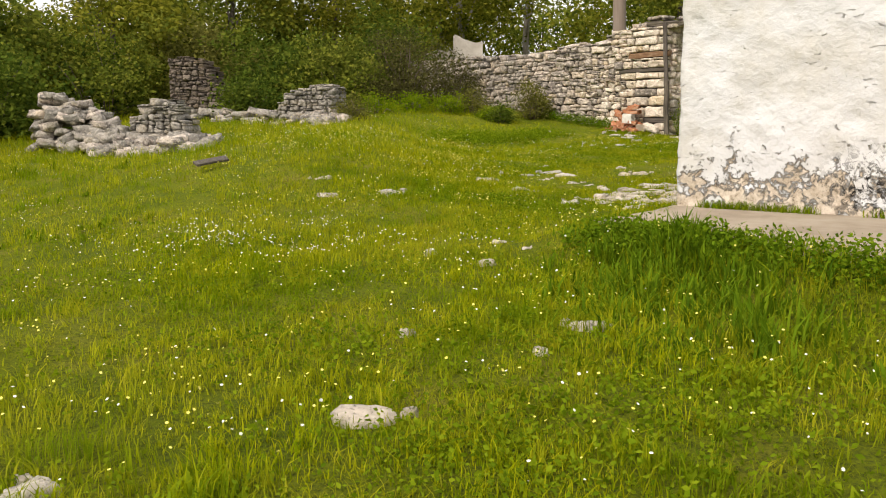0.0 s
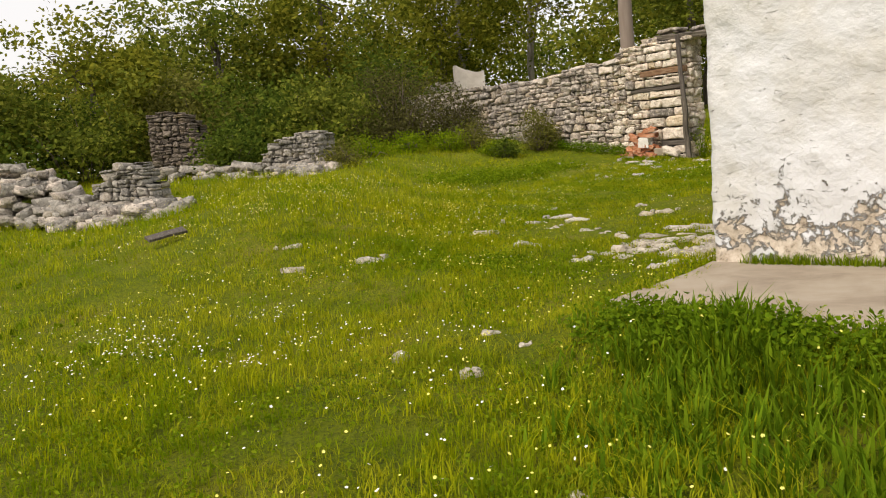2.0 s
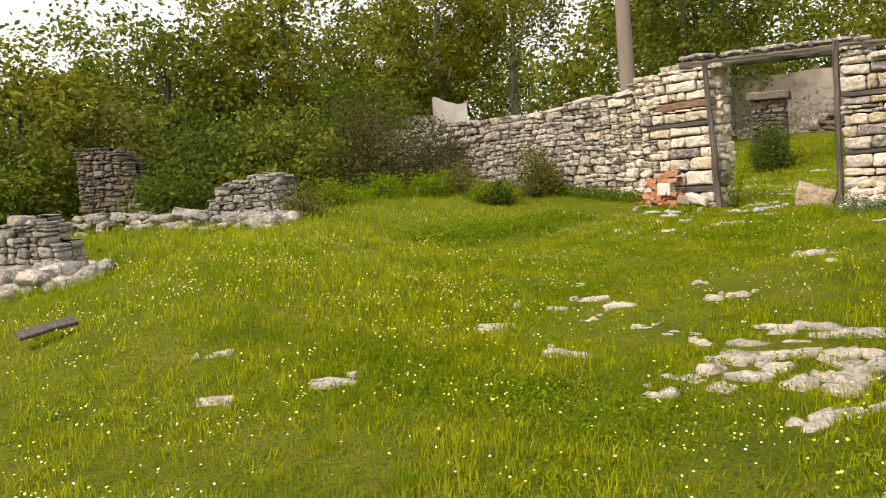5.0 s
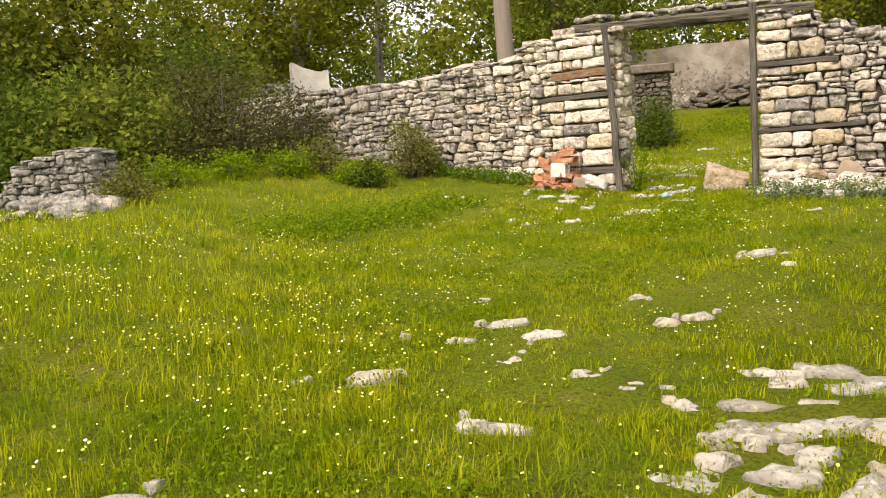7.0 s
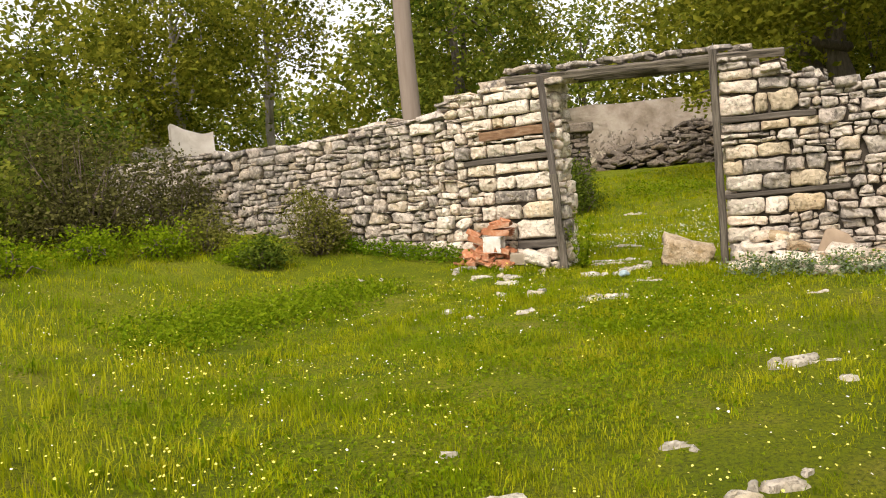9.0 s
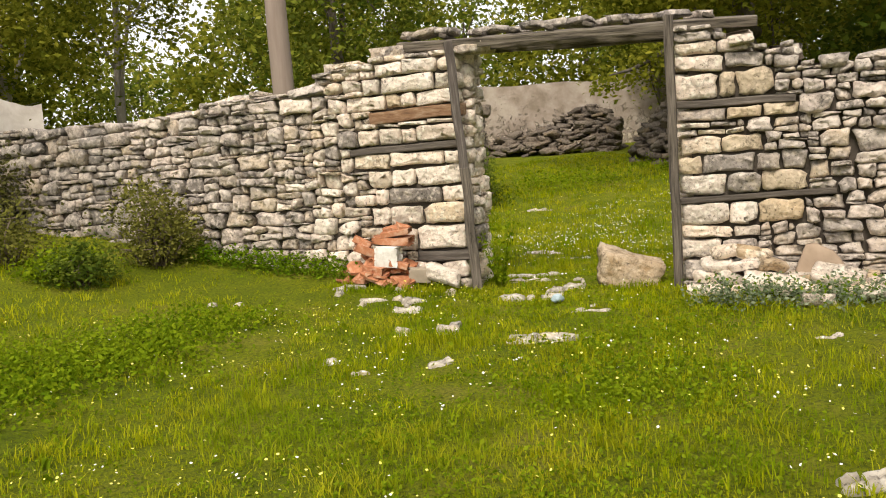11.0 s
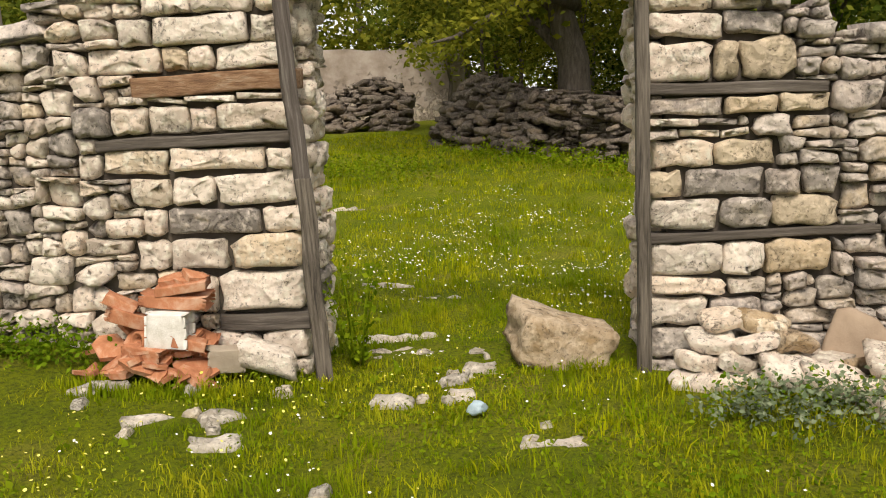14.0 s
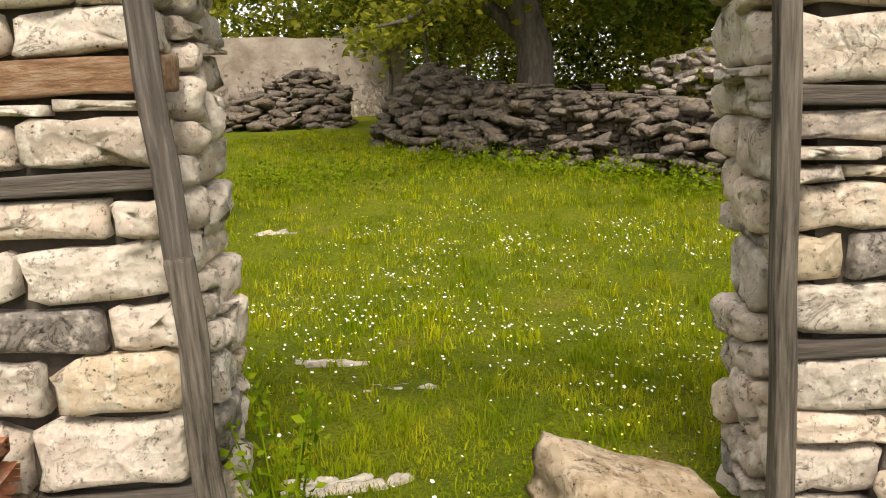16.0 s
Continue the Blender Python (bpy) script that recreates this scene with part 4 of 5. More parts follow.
for k, (x, y) in enumerate(((19.2, 31.4), (20.1, 30.8), (21.4, 29.4), (19.8, 33.5), (22.6, 27.5), (18.4, 27.4))):
    tree(x, y, 5.5, 1.5, 0.07, 34, 90, 0.13, M_LEAFY if k % 2 else M_LEAF, 330 + k, "thin sapling at the wood edge", low=0.3, limbs=5, spread=0.4, name="sapling")
bush(8.7, 25.75, 0.42, 0.4, 1.1, 60, 90, 0.06, M_LEAFD, 240, "dark shrub grown over a ruined wall in the yard", 0.17)
bush(-4.6, 20.9, 0.8, 0.6, 1.0, 50, 80, 0.09, M_LEAFD, 241, "bramble hanging over the ruined wall", 0.2)

# far edge of the wood, seen between the nearer trees
for k in range(15):
    a = radians(-26 + 6.3 * k)
    d = 44 + 5 * ((k * 7) % 3)
    tree(2 + d * math.sin(a), 6 + d * math.cos(a), (4.6 if k < 4 else 7.0 if k < 7 else 8) + (k * 5) % 3, 4.4, 0.2, 120, 50, 0.33, M_LEAFY if k % 3 == 0 else M_LEAF, 400 + k, "tall leafy oak at the far edge of the wood", low=0.0, spread=0.55, limbs=4, crown_z=2.6 if k < 4 else 3.7 if k < 7 else 4.4)

for k, (x, y, hh) in enumerate(((19.2, 24.2, 2.6), (20.3, 27.0, 2.8), (21.8, 30.4, 3.0), (19.0, 20.6, 2.8))):
    bush(x, y, 1.7, 1.7, hh, 60, 65, 0.14, M_LEAF if k % 2 else M_LEAFY, 260 + k, "green thicket under the trees behind the yard", 0.3, group="thicket behind the yard")
# low limb of the walnut, hanging towards the gate
bend = [Vector(p) for p in ((-0.1, 0.0, 2.9), (-1.6, -0.3, 3.0), (-3.0, -0.6, 2.5), (-4.4, -1.0, 2.0), (-5.2, -1.3, 1.85))]
part("limb", mesh_of("limb", *tube(bend, [0.13, 0.09, 0.06, 0.035, 0.012], 8, 0.1, 3), M_BARK, True), None, walnut, "low hanging limb")
droop = [tuple(bend[1].lerp(bend[4], u) + Vector((0.25 * math.sin(9 * u), 0.5 * math.cos(7 * u), 0.15 * math.sin(5 * u)))) for u in np.linspace(0.1, 1.0, 18)]
part("crown", mesh_of("crown", *leaves(droop, 0.22, 45, 0.13, np.random.default_rng(9)), M_LEAFY), None, walnut, "drooping spray of leaves")

# ---- utility pole ----
pole = empty("utility_pole", Matrix.Translation((5.67, 27.44, gz(5.67, 27.44) - 0.1)), "plain grey-brown utility pole behind the wall", "pole")
part("shaft", mesh_of("shaft", *tube([(0.02 * math.sin(k), 0, 0.9 * k) for k in range(11)], [0.225 - 0.006 * k for k in range(11)], 20, 0.01), M_POLE, True), None, pole)


# ---- ruins ----
def heap(label, line, widths, heights, n, sizes, material, joined_mat, seed, group="", limit=260, category="rubble", flatness=0.45):
    """A heap of loose stones along a line; the nearest stones are parts, the rest joined."""
    pts = [Vector((x, y, 0)) for x, y in line]
    mid = pts[len(pts) // 2]
    thing = empty("rubble_heap", Matrix.Translation((mid.x, mid.y, gz(mid.x, mid.y))), label, category, group)
    inv = thing.matrix_basis.inverted()
    extra = []
    ks = np.linspace(0, 1, len(pts))
    for i in range(n):
        f = rng.uniform(0, 1)
        x, y = np.interp(f, ks, [p.x for p in pts]), np.interp(f, ks, [p.y for p in pts])
        w, hh = np.interp(f, ks, widths), np.interp(f, ks, heights)
        a, b = pts[0], pts[-1]
        nrm = Vector((-(b - a).y, (b - a).x, 0)).normalized()
        q = rng.uniform(-1, 1)
        prof = hh * (1 - abs(q) ** 1.8)
        x, y = x + nrm.x * q * w, y + nrm.y * q * w
        z = gz(x, y) + prof * (rng.uniform(0.75, 1.0) if i % 3 else rng.uniform(0, 1)) - 0.02
        sz = rng.uniform(*sizes)
        m = inv @ srt((x, y, z), (sz * rng.uniform(1, 1.7), sz * rng.uniform(0.8, 1.2), sz * flatness * rng.uniform(0.7, 1.2)), rng.uniform(0, 6.28), 0.22)
        if i < limit:
            stone(thing, "fine", M_GREY if material is M_MID and rng.random() < 0.3 else material, m)
        else:
            extra.append(m)
    if extra:
        part("rubble", mesh_of("rubble", *stone_arrays(extra), joined_mat), None, thing)["kind"] = "stuff"
    return thing


def fill(name, label, line, thick, heights, material, joined_mat, seed, limit=1.0, k=0.85):
    """A short piece of ruined dry-stone wall between two points, on all sides."""
    (x0, y0), (x1, y1) = line
    wf = WallFrame(x0, y0, x1 - x0, y1 - y0)
    ln = math.hypot(x1 - x0, y1 - y0)
    thing = empty(name, Matrix(), label, "ruined wall", "ruined walls in the scrub")
    base = lambda s: gz(*wf.at(s, thick / 2, 0).xy)
    prof = lambda s: base(s) + float(np.interp(s / ln, np.linspace(0, 1, len(heights)), heights)) + 0.1 * noise.noise(Vector((2.7 * s, seed, 0)))
    back = WallFrame(*wf.at(0, thick, 0).xy, -wf.d.x, -wf.d.y)
    rest = wall_face(thing, wf, 0, ln, base, prof, 0, thick * 0.5, (-1, ln * limit, -4, 1), material, material, seed, k)
    rest += wall_face(thing, back, -ln, 0, lambda s: base(-s), lambda s: prof(-s), 0, thick * 0.45, (99, 100, 0, 1), material, material, seed + 1, k)
    for at, dx, dy in ((0, wf.n.x, wf.n.y), (ln, -wf.n.x, -wf.n.y)):
        end = WallFrame(*wf.at(at, thick if at == 0 else 0, 0).xy, -dx, -dy)
        rest += wall_face(thing, end, 0.02, thick - 0.02, lambda s: base(at), lambda s: prof(at), 0, 0.3, (99, 100, 0, 1), material, material, seed + 2, k)
    part("stonework", mesh_of("stonework", *joined(rest), joined_mat), None, thing)["kind"] = "stuff"
    core(thing, wf, 0.08, ln - 0.08, base, prof, thick * 0.2, thick * 0.8)
    return thing


fill("ruined_wall", "tall dark remnant of a dry-stone ruin in the scrub", ((-6.75, 21.9), (-5.15, 21.55)), 0.7, [1.35, 1.5, 1.35, 0.75, 0.5], M_DARK, M_DARK_J, 41)
fill("ruined_wall", "low remnant of a grey dry-stone wall by the scrub", ((-3.75, 19.6), (-2.3, 19.0)), 0.6, [0.15, 0.5, 0.74, 0.8, 0.66], M_MID, M_MID_J, 43)
fill("ruined_wall", "squat grey dry-stone stub at the meadow edge", ((-5.65, 15.85), (-4.55, 15.65)), 0.6, [0.5, 0.75, 0.86, 0.74, 0.3], M_MID, M_MID_J, 45)
heap("pale rubble spilling beside the ruined wall stub", [(-7.6, 16.9), (-6.6, 16.4), (-5.6, 15.7), (-4.1, 15.5)], [0.5, 0.6, 0.45, 0.3], [1.1, 0.85, 0.3, 0.2], 300, (0.13, 0.32), M_MID, M_MID_J, 5, flatness=0.62)
heap("scattered grey rubble below the ruined walls", [(-6.4, 20.9), (-4.6, 20.4), (-2.6, 18.9), (-2.0, 18.6)], [0.5, 0.45, 0.4, 0.3], [0.3, 0.22, 0.2, 0.08], 150, (0.11, 0.28), M_MID, M_MID_J, 6, flatness=0.6)
# inside the yard
fill("ruined_wall", "dark overgrown block of a ruined wall in the yard", ((8.5, 26.37), (9.2, 26.02)), 0.8, [1.72, 1.75, 1.75, 1.72], M_DARK, M_DARK_J, 49)
yard_slab = part("stone_slab", box(1.0, 1.05, 0.2, 0.03, 0.03, 4, 3), M_DARK)
yard_slab.matrix_basis = Matrix.Translation((9.03, 26.53, gz(8.85, 26.2) + 1.72)) @ Euler((0.02, 0.03, -0.46)).to_matrix().to_4x4()
tagged(yard_slab, "dark weathered slab lying on the overgrown ruined block", "stone slab")
fill("ruined_wall", "dark tumbled dry-stone wall at the back of the yard", ((15.3, 27.6), (14.75, 19.5)), 0.8, [1.2, 1.1, 1.1, 1.0, 0.95, 0.95], M_DARK, M_DARK_J, 47, 0.75, 1.0)
heap("dark field stones tumbled along the yard wall", [(15.3, 27.4), (15.0, 24.5), (14.8, 22.0), (14.7, 19.8)], [0.55, 0.5, 0.5, 0.45], [1.25, 1.1, 1.0, 0.95], 420, (0.12, 0.3), M_DARK, M_DARK_J, 17)
heap("dark heap of tumbled field stones under the walnut", [(16.8, 29.6), (16.0, 28.4), (15.5, 27.0), (15.2, 25.5)], [0.8, 1.2, 1.1, 0.7], [0.7, 1.5, 1.35, 1.0], 520, (0.14, 0.34), M_DARK, M_DARK_J, 7)
heap("dark and pale heap of stones before the plastered wall", [(14.6, 35.6), (15.8, 34.2), (16.8, 32.9), (17.2, 32.3)], [0.7, 1.0, 1.0, 0.6], [0.5, 0.9, 1.4, 0.9], 420, (0.14, 0.36), M_DARK, M_DARK_J, 8)
heap("pale heap of limestone rubble by the wood", [(17.5, 24.3), (17.8, 22.6), (18.2, 21.4)], [0.9, 0.9, 0.7], [1.5, 2.1, 1.9], 260, (0.14, 0.3), M_GREY, M_GREY_J, 9)

# plastered ruin at the far side of the yard
ruin = empty("ruined_building", Matrix.Translation((17, 37, gz(17, 37))), "roofless ruin with stained pale plaster walls", "ruin")
ruin_inv = ruin.matrix_basis.inverted()


def ruin_wall(x0, y0, x1, y1, hgt, seed, thick=0.45, parent=None, material=M_RUIN, ragged=0.09):
    ln = math.hypot(x1 - x0, y1 - y0)
    bm = box(ln, thick, hgt, 0.0, 0, 0)
    bmesh.ops.subdivide_edges(bm, edges=list(bm.edges), cuts=15, use_grid_fill=True)
    for v in bm.verts:
        k = noise.noise(v.co * 1.1 + Vector((seed, 0, 0)))
        v.co.y += 0.05 * k
        if v.co.z > hgt * 0.9:
            v.co.z += ragged * noise.noise(Vector((v.co.x * 0.9, seed, 0))) + 0.05 * noise.noise(Vector((v.co.x * 3, seed, 2)))
    c = ((x0 + x1) / 2, (y0 + y1) / 2)
    m = Matrix.Translation((*c, gz(*c) - 0.15)) @ Euler((0, 0, math.atan2(y1 - y0, x1 - x0))).to_matrix().to_4x4()
    p = parent or ruin
    return part("wall", bm, material, p, "", p.matrix_basis.inverted() @ m)


ruin_wall(12.2, 37.5, 20.3, 33.6, 2.3, 3)
ruin_wall(20.3, 33.6, 24, 41, 2.5, 4)
ruin_wall(12.2, 37.5, 15.5, 44, 2.9, 5)
tree_ruin = empty("ruined_gable", Matrix.Translation((0.9, 30, gz(0.9, 30))), "broken pale stub of a plastered gable behind the wall", "ruin")
ruin_wall(0.55, 30, 1.5, 30.1, 2.3, 8, 0.5, tree_ruin, M_GABLE, 0.3)
ruin_wall(-0.4, 29.9, 0.55, 30, 1.85, 9, 0.6, tree_ruin, M_GREY, 0.3)

# ---- loose things by the gate ----
boulder = part("boulder", mesh_of("boulder", *stone_shape(77, 8, 0.07, 0.17), M_OCHRE))
boulder.matrix_basis = Matrix.LocRotScale((6.2, 17.92, 1.265), Euler((0.1, 0.26, WL.rz + 0.1)), (0.32, 0.21, 0.16))
tagged(boulder, "ochre and grey boulder with lichen lying in the gateway", "boulder")


def brick(x, y, z, size, rot, material=M_BRICK, label="broken orange-red hollow brick in the heap at the wall foot"):
    bm = box(size[0], size[1], size[2], 0.006, 0.03 if min(size) < 0.12 else 0.012, 2, x * 9)
    for f in [f for f in bm.faces if abs(f.normal.x) > 0.8]:
        r = bmesh.ops.inset_individual(bm, faces=[f], thickness=min(size) * 0.05)
        f.normal_update()
        for v in f.verts:
            v.co -= f.normal * size[0] * 0.1
    ob = part("broken_brick", bm, material)
    ob.matrix_basis = Matrix.LocRotScale((x, y, z), Euler(rot), None)
    return tagged(ob, label, "brick", "broken brick heap")


def shard(p, ln, wd, th, rot, seed, material=M_BRICK):
    """A broken piece of roof tile or hollow brick: an irregular plate, slightly arched."""
    r0 = random.Random(seed)
    n = 7
    rim = [(ln * 0.5 * math.cos(6.283 * k / n) * r0.uniform(0.75, 1.2), wd * 0.5 * math.sin(6.283 * k / n) * r0.uniform(0.7, 1.25)) for k in range(n)]
    arch = r0.uniform(0.0, 0.9) / wd
    bm = bmesh.new()
    top = [bm.verts.new((x, y, th - arch * y * y)) for x, y in rim]
    low = [bm.verts.new((x * 0.97, y * 0.97, -arch * y * y)) for x, y in rim]
    ct, cl = bm.verts.new((0, 0, th)), bm.verts.new((0, 0, 0))
    for k in range(n):
        j = (k + 1) % n
        bm.faces.new((top[k], top[j], ct))
        bm.faces.new((low[j], low[k], cl))
        bm.faces.new((low[k], low[j], top[j], top[k]))
    ob = part("tile_shard", bm, material)
    ob.matrix_basis = Matrix.LocRotScale(p, Euler(rot), None)
    return tagged(ob, "broken orange-red tile shard in the heap at the wall foot", "tile", "broken brick heap")


def heap_at(s, q, up):
    p = WL.at(s, q, 0)
    return Vector((p.x, p.y, gz(p.x, p.y) + up))


for k in range(46):
    s, q = rng.uniform(-0.34, 0.36), rng.uniform(-0.42, -0.12)
    up = max(0.02, 0.3 - 0.5 * abs(s) - 0.8 * max(0, -0.2 - q)) * rng.uniform(0.35, 1.0)
    shard(heap_at(s, q, up), rng.uniform(0.14, 0.27), rng.uniform(0.09, 0.16), rng.uniform(0.016, 0.04), (rng.normal(0.25, 0.3), rng.normal(0, 0.3), WL.rz + rng.normal(0, 0.7)), 700 + k)
for s, q, up, sz, rot, tip in ((0.17, -0.2, 0.37, (0.34, 0.17, 0.075), 0.0, 0.02), (0.2, -0.2, 0.45, (0.29, 0.17, 0.05), 0.12, -0.06), (-0.12, -0.28, 0.28, (0.2, 0.12, 0.08), 0.5, 0.4),
                               (-0.16, -0.25, 0.36, (0.18, 0.12, 0.06), 0.2, 0.5), (0.0, -0.34, 0.1, (0.22, 0.12, 0.09), -0.3, 0.1), (0.26, -0.3, 0.16, (0.2, 0.1, 0.06), 0.2, 0.2)):
    brick(*heap_at(s, q, up), sz, (0.05, tip, WL.rz + rot))
for k, (s, up, tip) in enumerate(((0.22, 0.5, 0.1), (0.27, 0.535, 0.35), (0.14, 0.5, -0.2))):
    shard(heap_at(s, -0.2, up), 0.17, 0.13, 0.035, (0.2, tip, WL.rz + 0.3 * k), 760 + k)
brick(*heap_at(0.14, -0.3, 0.16), (0.2, 0.15, 0.2), (0, 0.04, WL.rz), M_WHITE, "whitish plaster-covered block in the brick heap")
brick(*heap_at(0.42, -0.24, 0.02), (0.18, 0.12, 0.14), (0.1, 0.1, WL.rz + 0.4), M_CONC, "sandy lump of broken concrete in the brick heap")
ring = [(0.052 * math.cos(6.283 * k / 14), 0.052 * math.sin(6.283 * k / 14)) for k in range(14)]
pv = np.array([(x * f, y * f, z) for f, z in ((1, 0), (1, 0.2), (0.72, 0.2), (0.72, 0)) for x, y in ring])
pt = np.array([(a, b, c) for r in range(4) for k in range(14) for a, b, c in ((r * 14 + k, r * 14 + (k + 1) % 14, (r + 1) % 4 * 14 + (k + 1) % 14), (r * 14 + k, (r + 1) % 4 * 14 + (k + 1) % 14, (r + 1) % 4 * 14 + k))])
pipe = part("clay_pipe", mesh_of("clay_pipe", pv, pt, M_BRICK))
pipe.matrix_basis = Matrix.LocRotScale(heap_at(-0.03, -0.36, 0.22), Euler((1.75, 0, WL.rz + 2.7)), None)
tagged(pipe, "short broken piece of clay pipe in the brick heap", "pipe", "broken brick heap")
st = new("fallen_stone", stone_mesh("fine", 4, M_CREAM))
st.matrix_basis = Matrix.LocRotScale(heap_at(0.66, -0.2, 0.12), Euler((0.1, 0.3, WL.rz)), (0.18, 0.08, 0.065))
tagged(st, "pale stone fallen against the gate pier", "stone")


def flagstone(name, x, y, z, ln, wd, rz, material, label, tilt=(0.0, 0.0), thick=0.09, group="stones in the turf"):
    """A broken flat stone lying on its bed."""
    r0 = random.Random(int(1000 * x) * 7 + int(1000 * y))
    n = 11
    o = []
    for k in range(n):
        w = 6.283 * (k + r0.uniform(-0.3, 0.3)) / n
        cx, cy = math.cos(w), math.sin(w)
        f = r0.uniform(0.78, 1.12) / max(abs(cx), abs(cy), 0.78)
        o.append((0.5 * ln * cx * f, 0.5 * wd * cy * f))
    st = new(name, mesh_of(name, *hewn(o, thick, int(100 * x + 31 * y)), material))
    st.matrix_basis = Matrix.LocRotScale((x, y, z), Euler((tilt[0], tilt[1], rz)), None) @ Euler((-math.pi / 2, 0, 0)).to_matrix().to_4x4()
    return tagged(st, label, "stone", group)


# fallen stones at the foot of the other pier
for k in range(10):
    s, q = rng.uniform(0.3, 1.4), rng.uniform(-0.75, -0.05)
    p = WR.at(s, q, 0)
    lift = max(0.0, 0.16 * (1 - abs(q + 0.1) / 0.65)) * rng.uniform(0.3, 1)
    sz = rng.uniform(0.14, 0.3)
    st = new("fallen_stone", stone_mesh("fine", int(rng.integers(len(SHAPES))), M_CREAM if k % 4 else M_OCHRE))
    st.matrix_basis = srt((p.x, p.y, gz(p.x, p.y) + lift + 0.03), (sz * 1.3, sz * 0.9, sz * rng.uniform(0.25, 0.5)), rng.uniform(0, 6.3), 0.22)
    tagged(st, "pale limestone fallen at the wall foot", "stone", "fallen stones at the pier")
for k in range(11):
    p = WR.at(-0.3 + 0.2 * (k % 3) + 0.06 * (k // 3) + rng.normal(0, 0.02), -0.32 + 0.05 * (k // 3) + rng.normal(0, 0.02), 0)
    flagstone("fallen_stone", p.x, p.y, gz(p.x, p.y) + 0.07 + 0.1 * (k // 3), rng.uniform(0.24, 0.34), rng.uniform(0.16, 0.22), WR.rz + rng.normal(0, 0.3), M_OCHRE if k in (8, 10) else M_CREAM, "flat pale limestone stacked loosely at the pier foot", (rng.normal(0.15, 0.12), rng.normal(0.1, 0.15)), rng.uniform(0.06, 0.08), "fallen stones at the pier")
for s, q, up, ln, wd, tilt in ((0.12, -0.16, 0.36, 0.34, 0.2, 0.3), (0.28, -0.2, 0.27, 0.32, 0.2, 0.35), (0.2, -0.42, 0.16, 0.36, 0.24, 0.25), (0.42, -0.5, 0.13, 0.34, 0.26, 0.2), (0.78, -0.42, 0.2, 0.46, 0.34, 0.2), (0.88, -0.5, 0.1, 0.4, 0.3, 0.1)):
    p = WR.at(s, q, 0)
    flagstone("fallen_stone", p.x, p.y, gz(p.x, p.y) + up, ln, wd, WR.rz + 0.2, M_OCHRE if s == 0.28 else M_CREAM, "pale limestone slab fallen at the wall foot", (0.25, tilt), 0.08, "fallen stones at the pier")
p = WR.at(0.6, -0.14, 0)
st = new("fallen_stone", mesh_of("fallen_stone", *hewn([(-0.2, -0.22), (0.0, -0.24), (0.26, -0.2), (0.24, 0.02), (0.16, 0.13), (0.02, 0.2), (-0.06, 0.19), (-0.13, 0.02)], 0.06, 78), M_SLAB))
st.matrix_basis = Matrix.LocRotScale((p.x, p.y, gz(p.x, p.y) + 0.2), Euler((-0.2, 0.0, WR.rz - 0.1)), None)
tagged(st, "smooth brown stone slab leaning against the wall foot", "stone", "fallen stones at the pier")

# flat bedrock and stones in the turf: x, y, length, width, turn
TURF = [(-0.33, 3.61, 0.33, 0.2, 0.09), (-1.53, 3.01, 0.22, 0.19, 0.47), (-0.58, 10.5, 0.34, 0.2, 0.09), (-1.53, 11.19, 0.27, 0.1, 0.18), (-1.34, 10.31, 0.24, 0.09, 0.18),
        (0.53, 7.5, 0.15, 0.12, -0.04), (-0.07, 7.17, 0.13, 0.12, 0.9), (0.73, 7.0, 0.11, 0.09, -0.08), (0.38, 6.67, 0.14, 0.11, -0.02), (0.87, 4.84, 0.25, 0.1, -0.17),
        (-0.19, 4.85, 0.1, 0.09, 0.13), (0.54, 4.4, 0.1, 0.08, -0.08), (1.46, 9.79, 0.29, 0.1, -0.14)]
TURF2 = [(1.25, 12.44, 0.16, 0.12, -0.2), (1.67, 12.71, 0.32, 0.16, -0.1), (1.83, 12.31, 0.34, 0.16, 0.1), (1.58, 12.03, 0.09, 0.07, -0.29), (1.4, 11.87, 0.18, 0.09, -0.15),
         (0.95, 12.65, 0.14, 0.08, -0.14), (0.61, 11.84, 0.3, 0.2, -0.09), (0.21, 11.83, 0.15, 0.08, 0.01), (1.82, 11.49, 0.2, 0.16, -0.38), (2.0, 11.17, 0.25, 0.19, -0.44),
         (2.11, 10.82, 0.18, 0.11, -0.51), (1.13, 10.92, 0.4, 0.16, -0.25), (2.64, 12.2, 0.2, 0.11, -0.3), (2.89, 12.24, 0.27, 0.1, -0.3), (2.76, 12.88, 0.21, 0.11, -0.44),
         (1.67, 13.39, 0.1, 0.07, -0.24), (4.25, 13.72, 0.47, 0.14, -0.4), (5.74, 15.3, 0.16, 0.1, -0.61), (4.21, 13.28, 0.13, 0.09, -0.6)]
TURF3 = [(4.5, 16.59, 0.74, 0.28, -0.55), (3.97, 17.41, 0.19, 0.15, -0.51), (3.99, 18.24, 0.28, 0.16, -0.45), (3.64, 17.55, 0.13, 0.1, -0.2), (4.97, 18.09, 0.29, 0.19, -0.75),
         (5.7, 18.16, 0.23, 0.17, -0.75), (5.46, 18.14, 0.19, 0.15, -0.5), (5.31, 17.9, 0.17, 0.15, -0.7), (5.13, 17.09, 0.36, 0.2, -0.85), (3.84, 18.7, 0.28, 0.12, -0.2),
         (4.15, 18.5, 0.23, 0.16, -0.2), (3.8, 19.22, 0.34, 0.1, -0.31), (4.19, 18.87, 0.13, 0.1, 0.2), (4.56, 18.55, 0.12, 0.09, -0.5)]
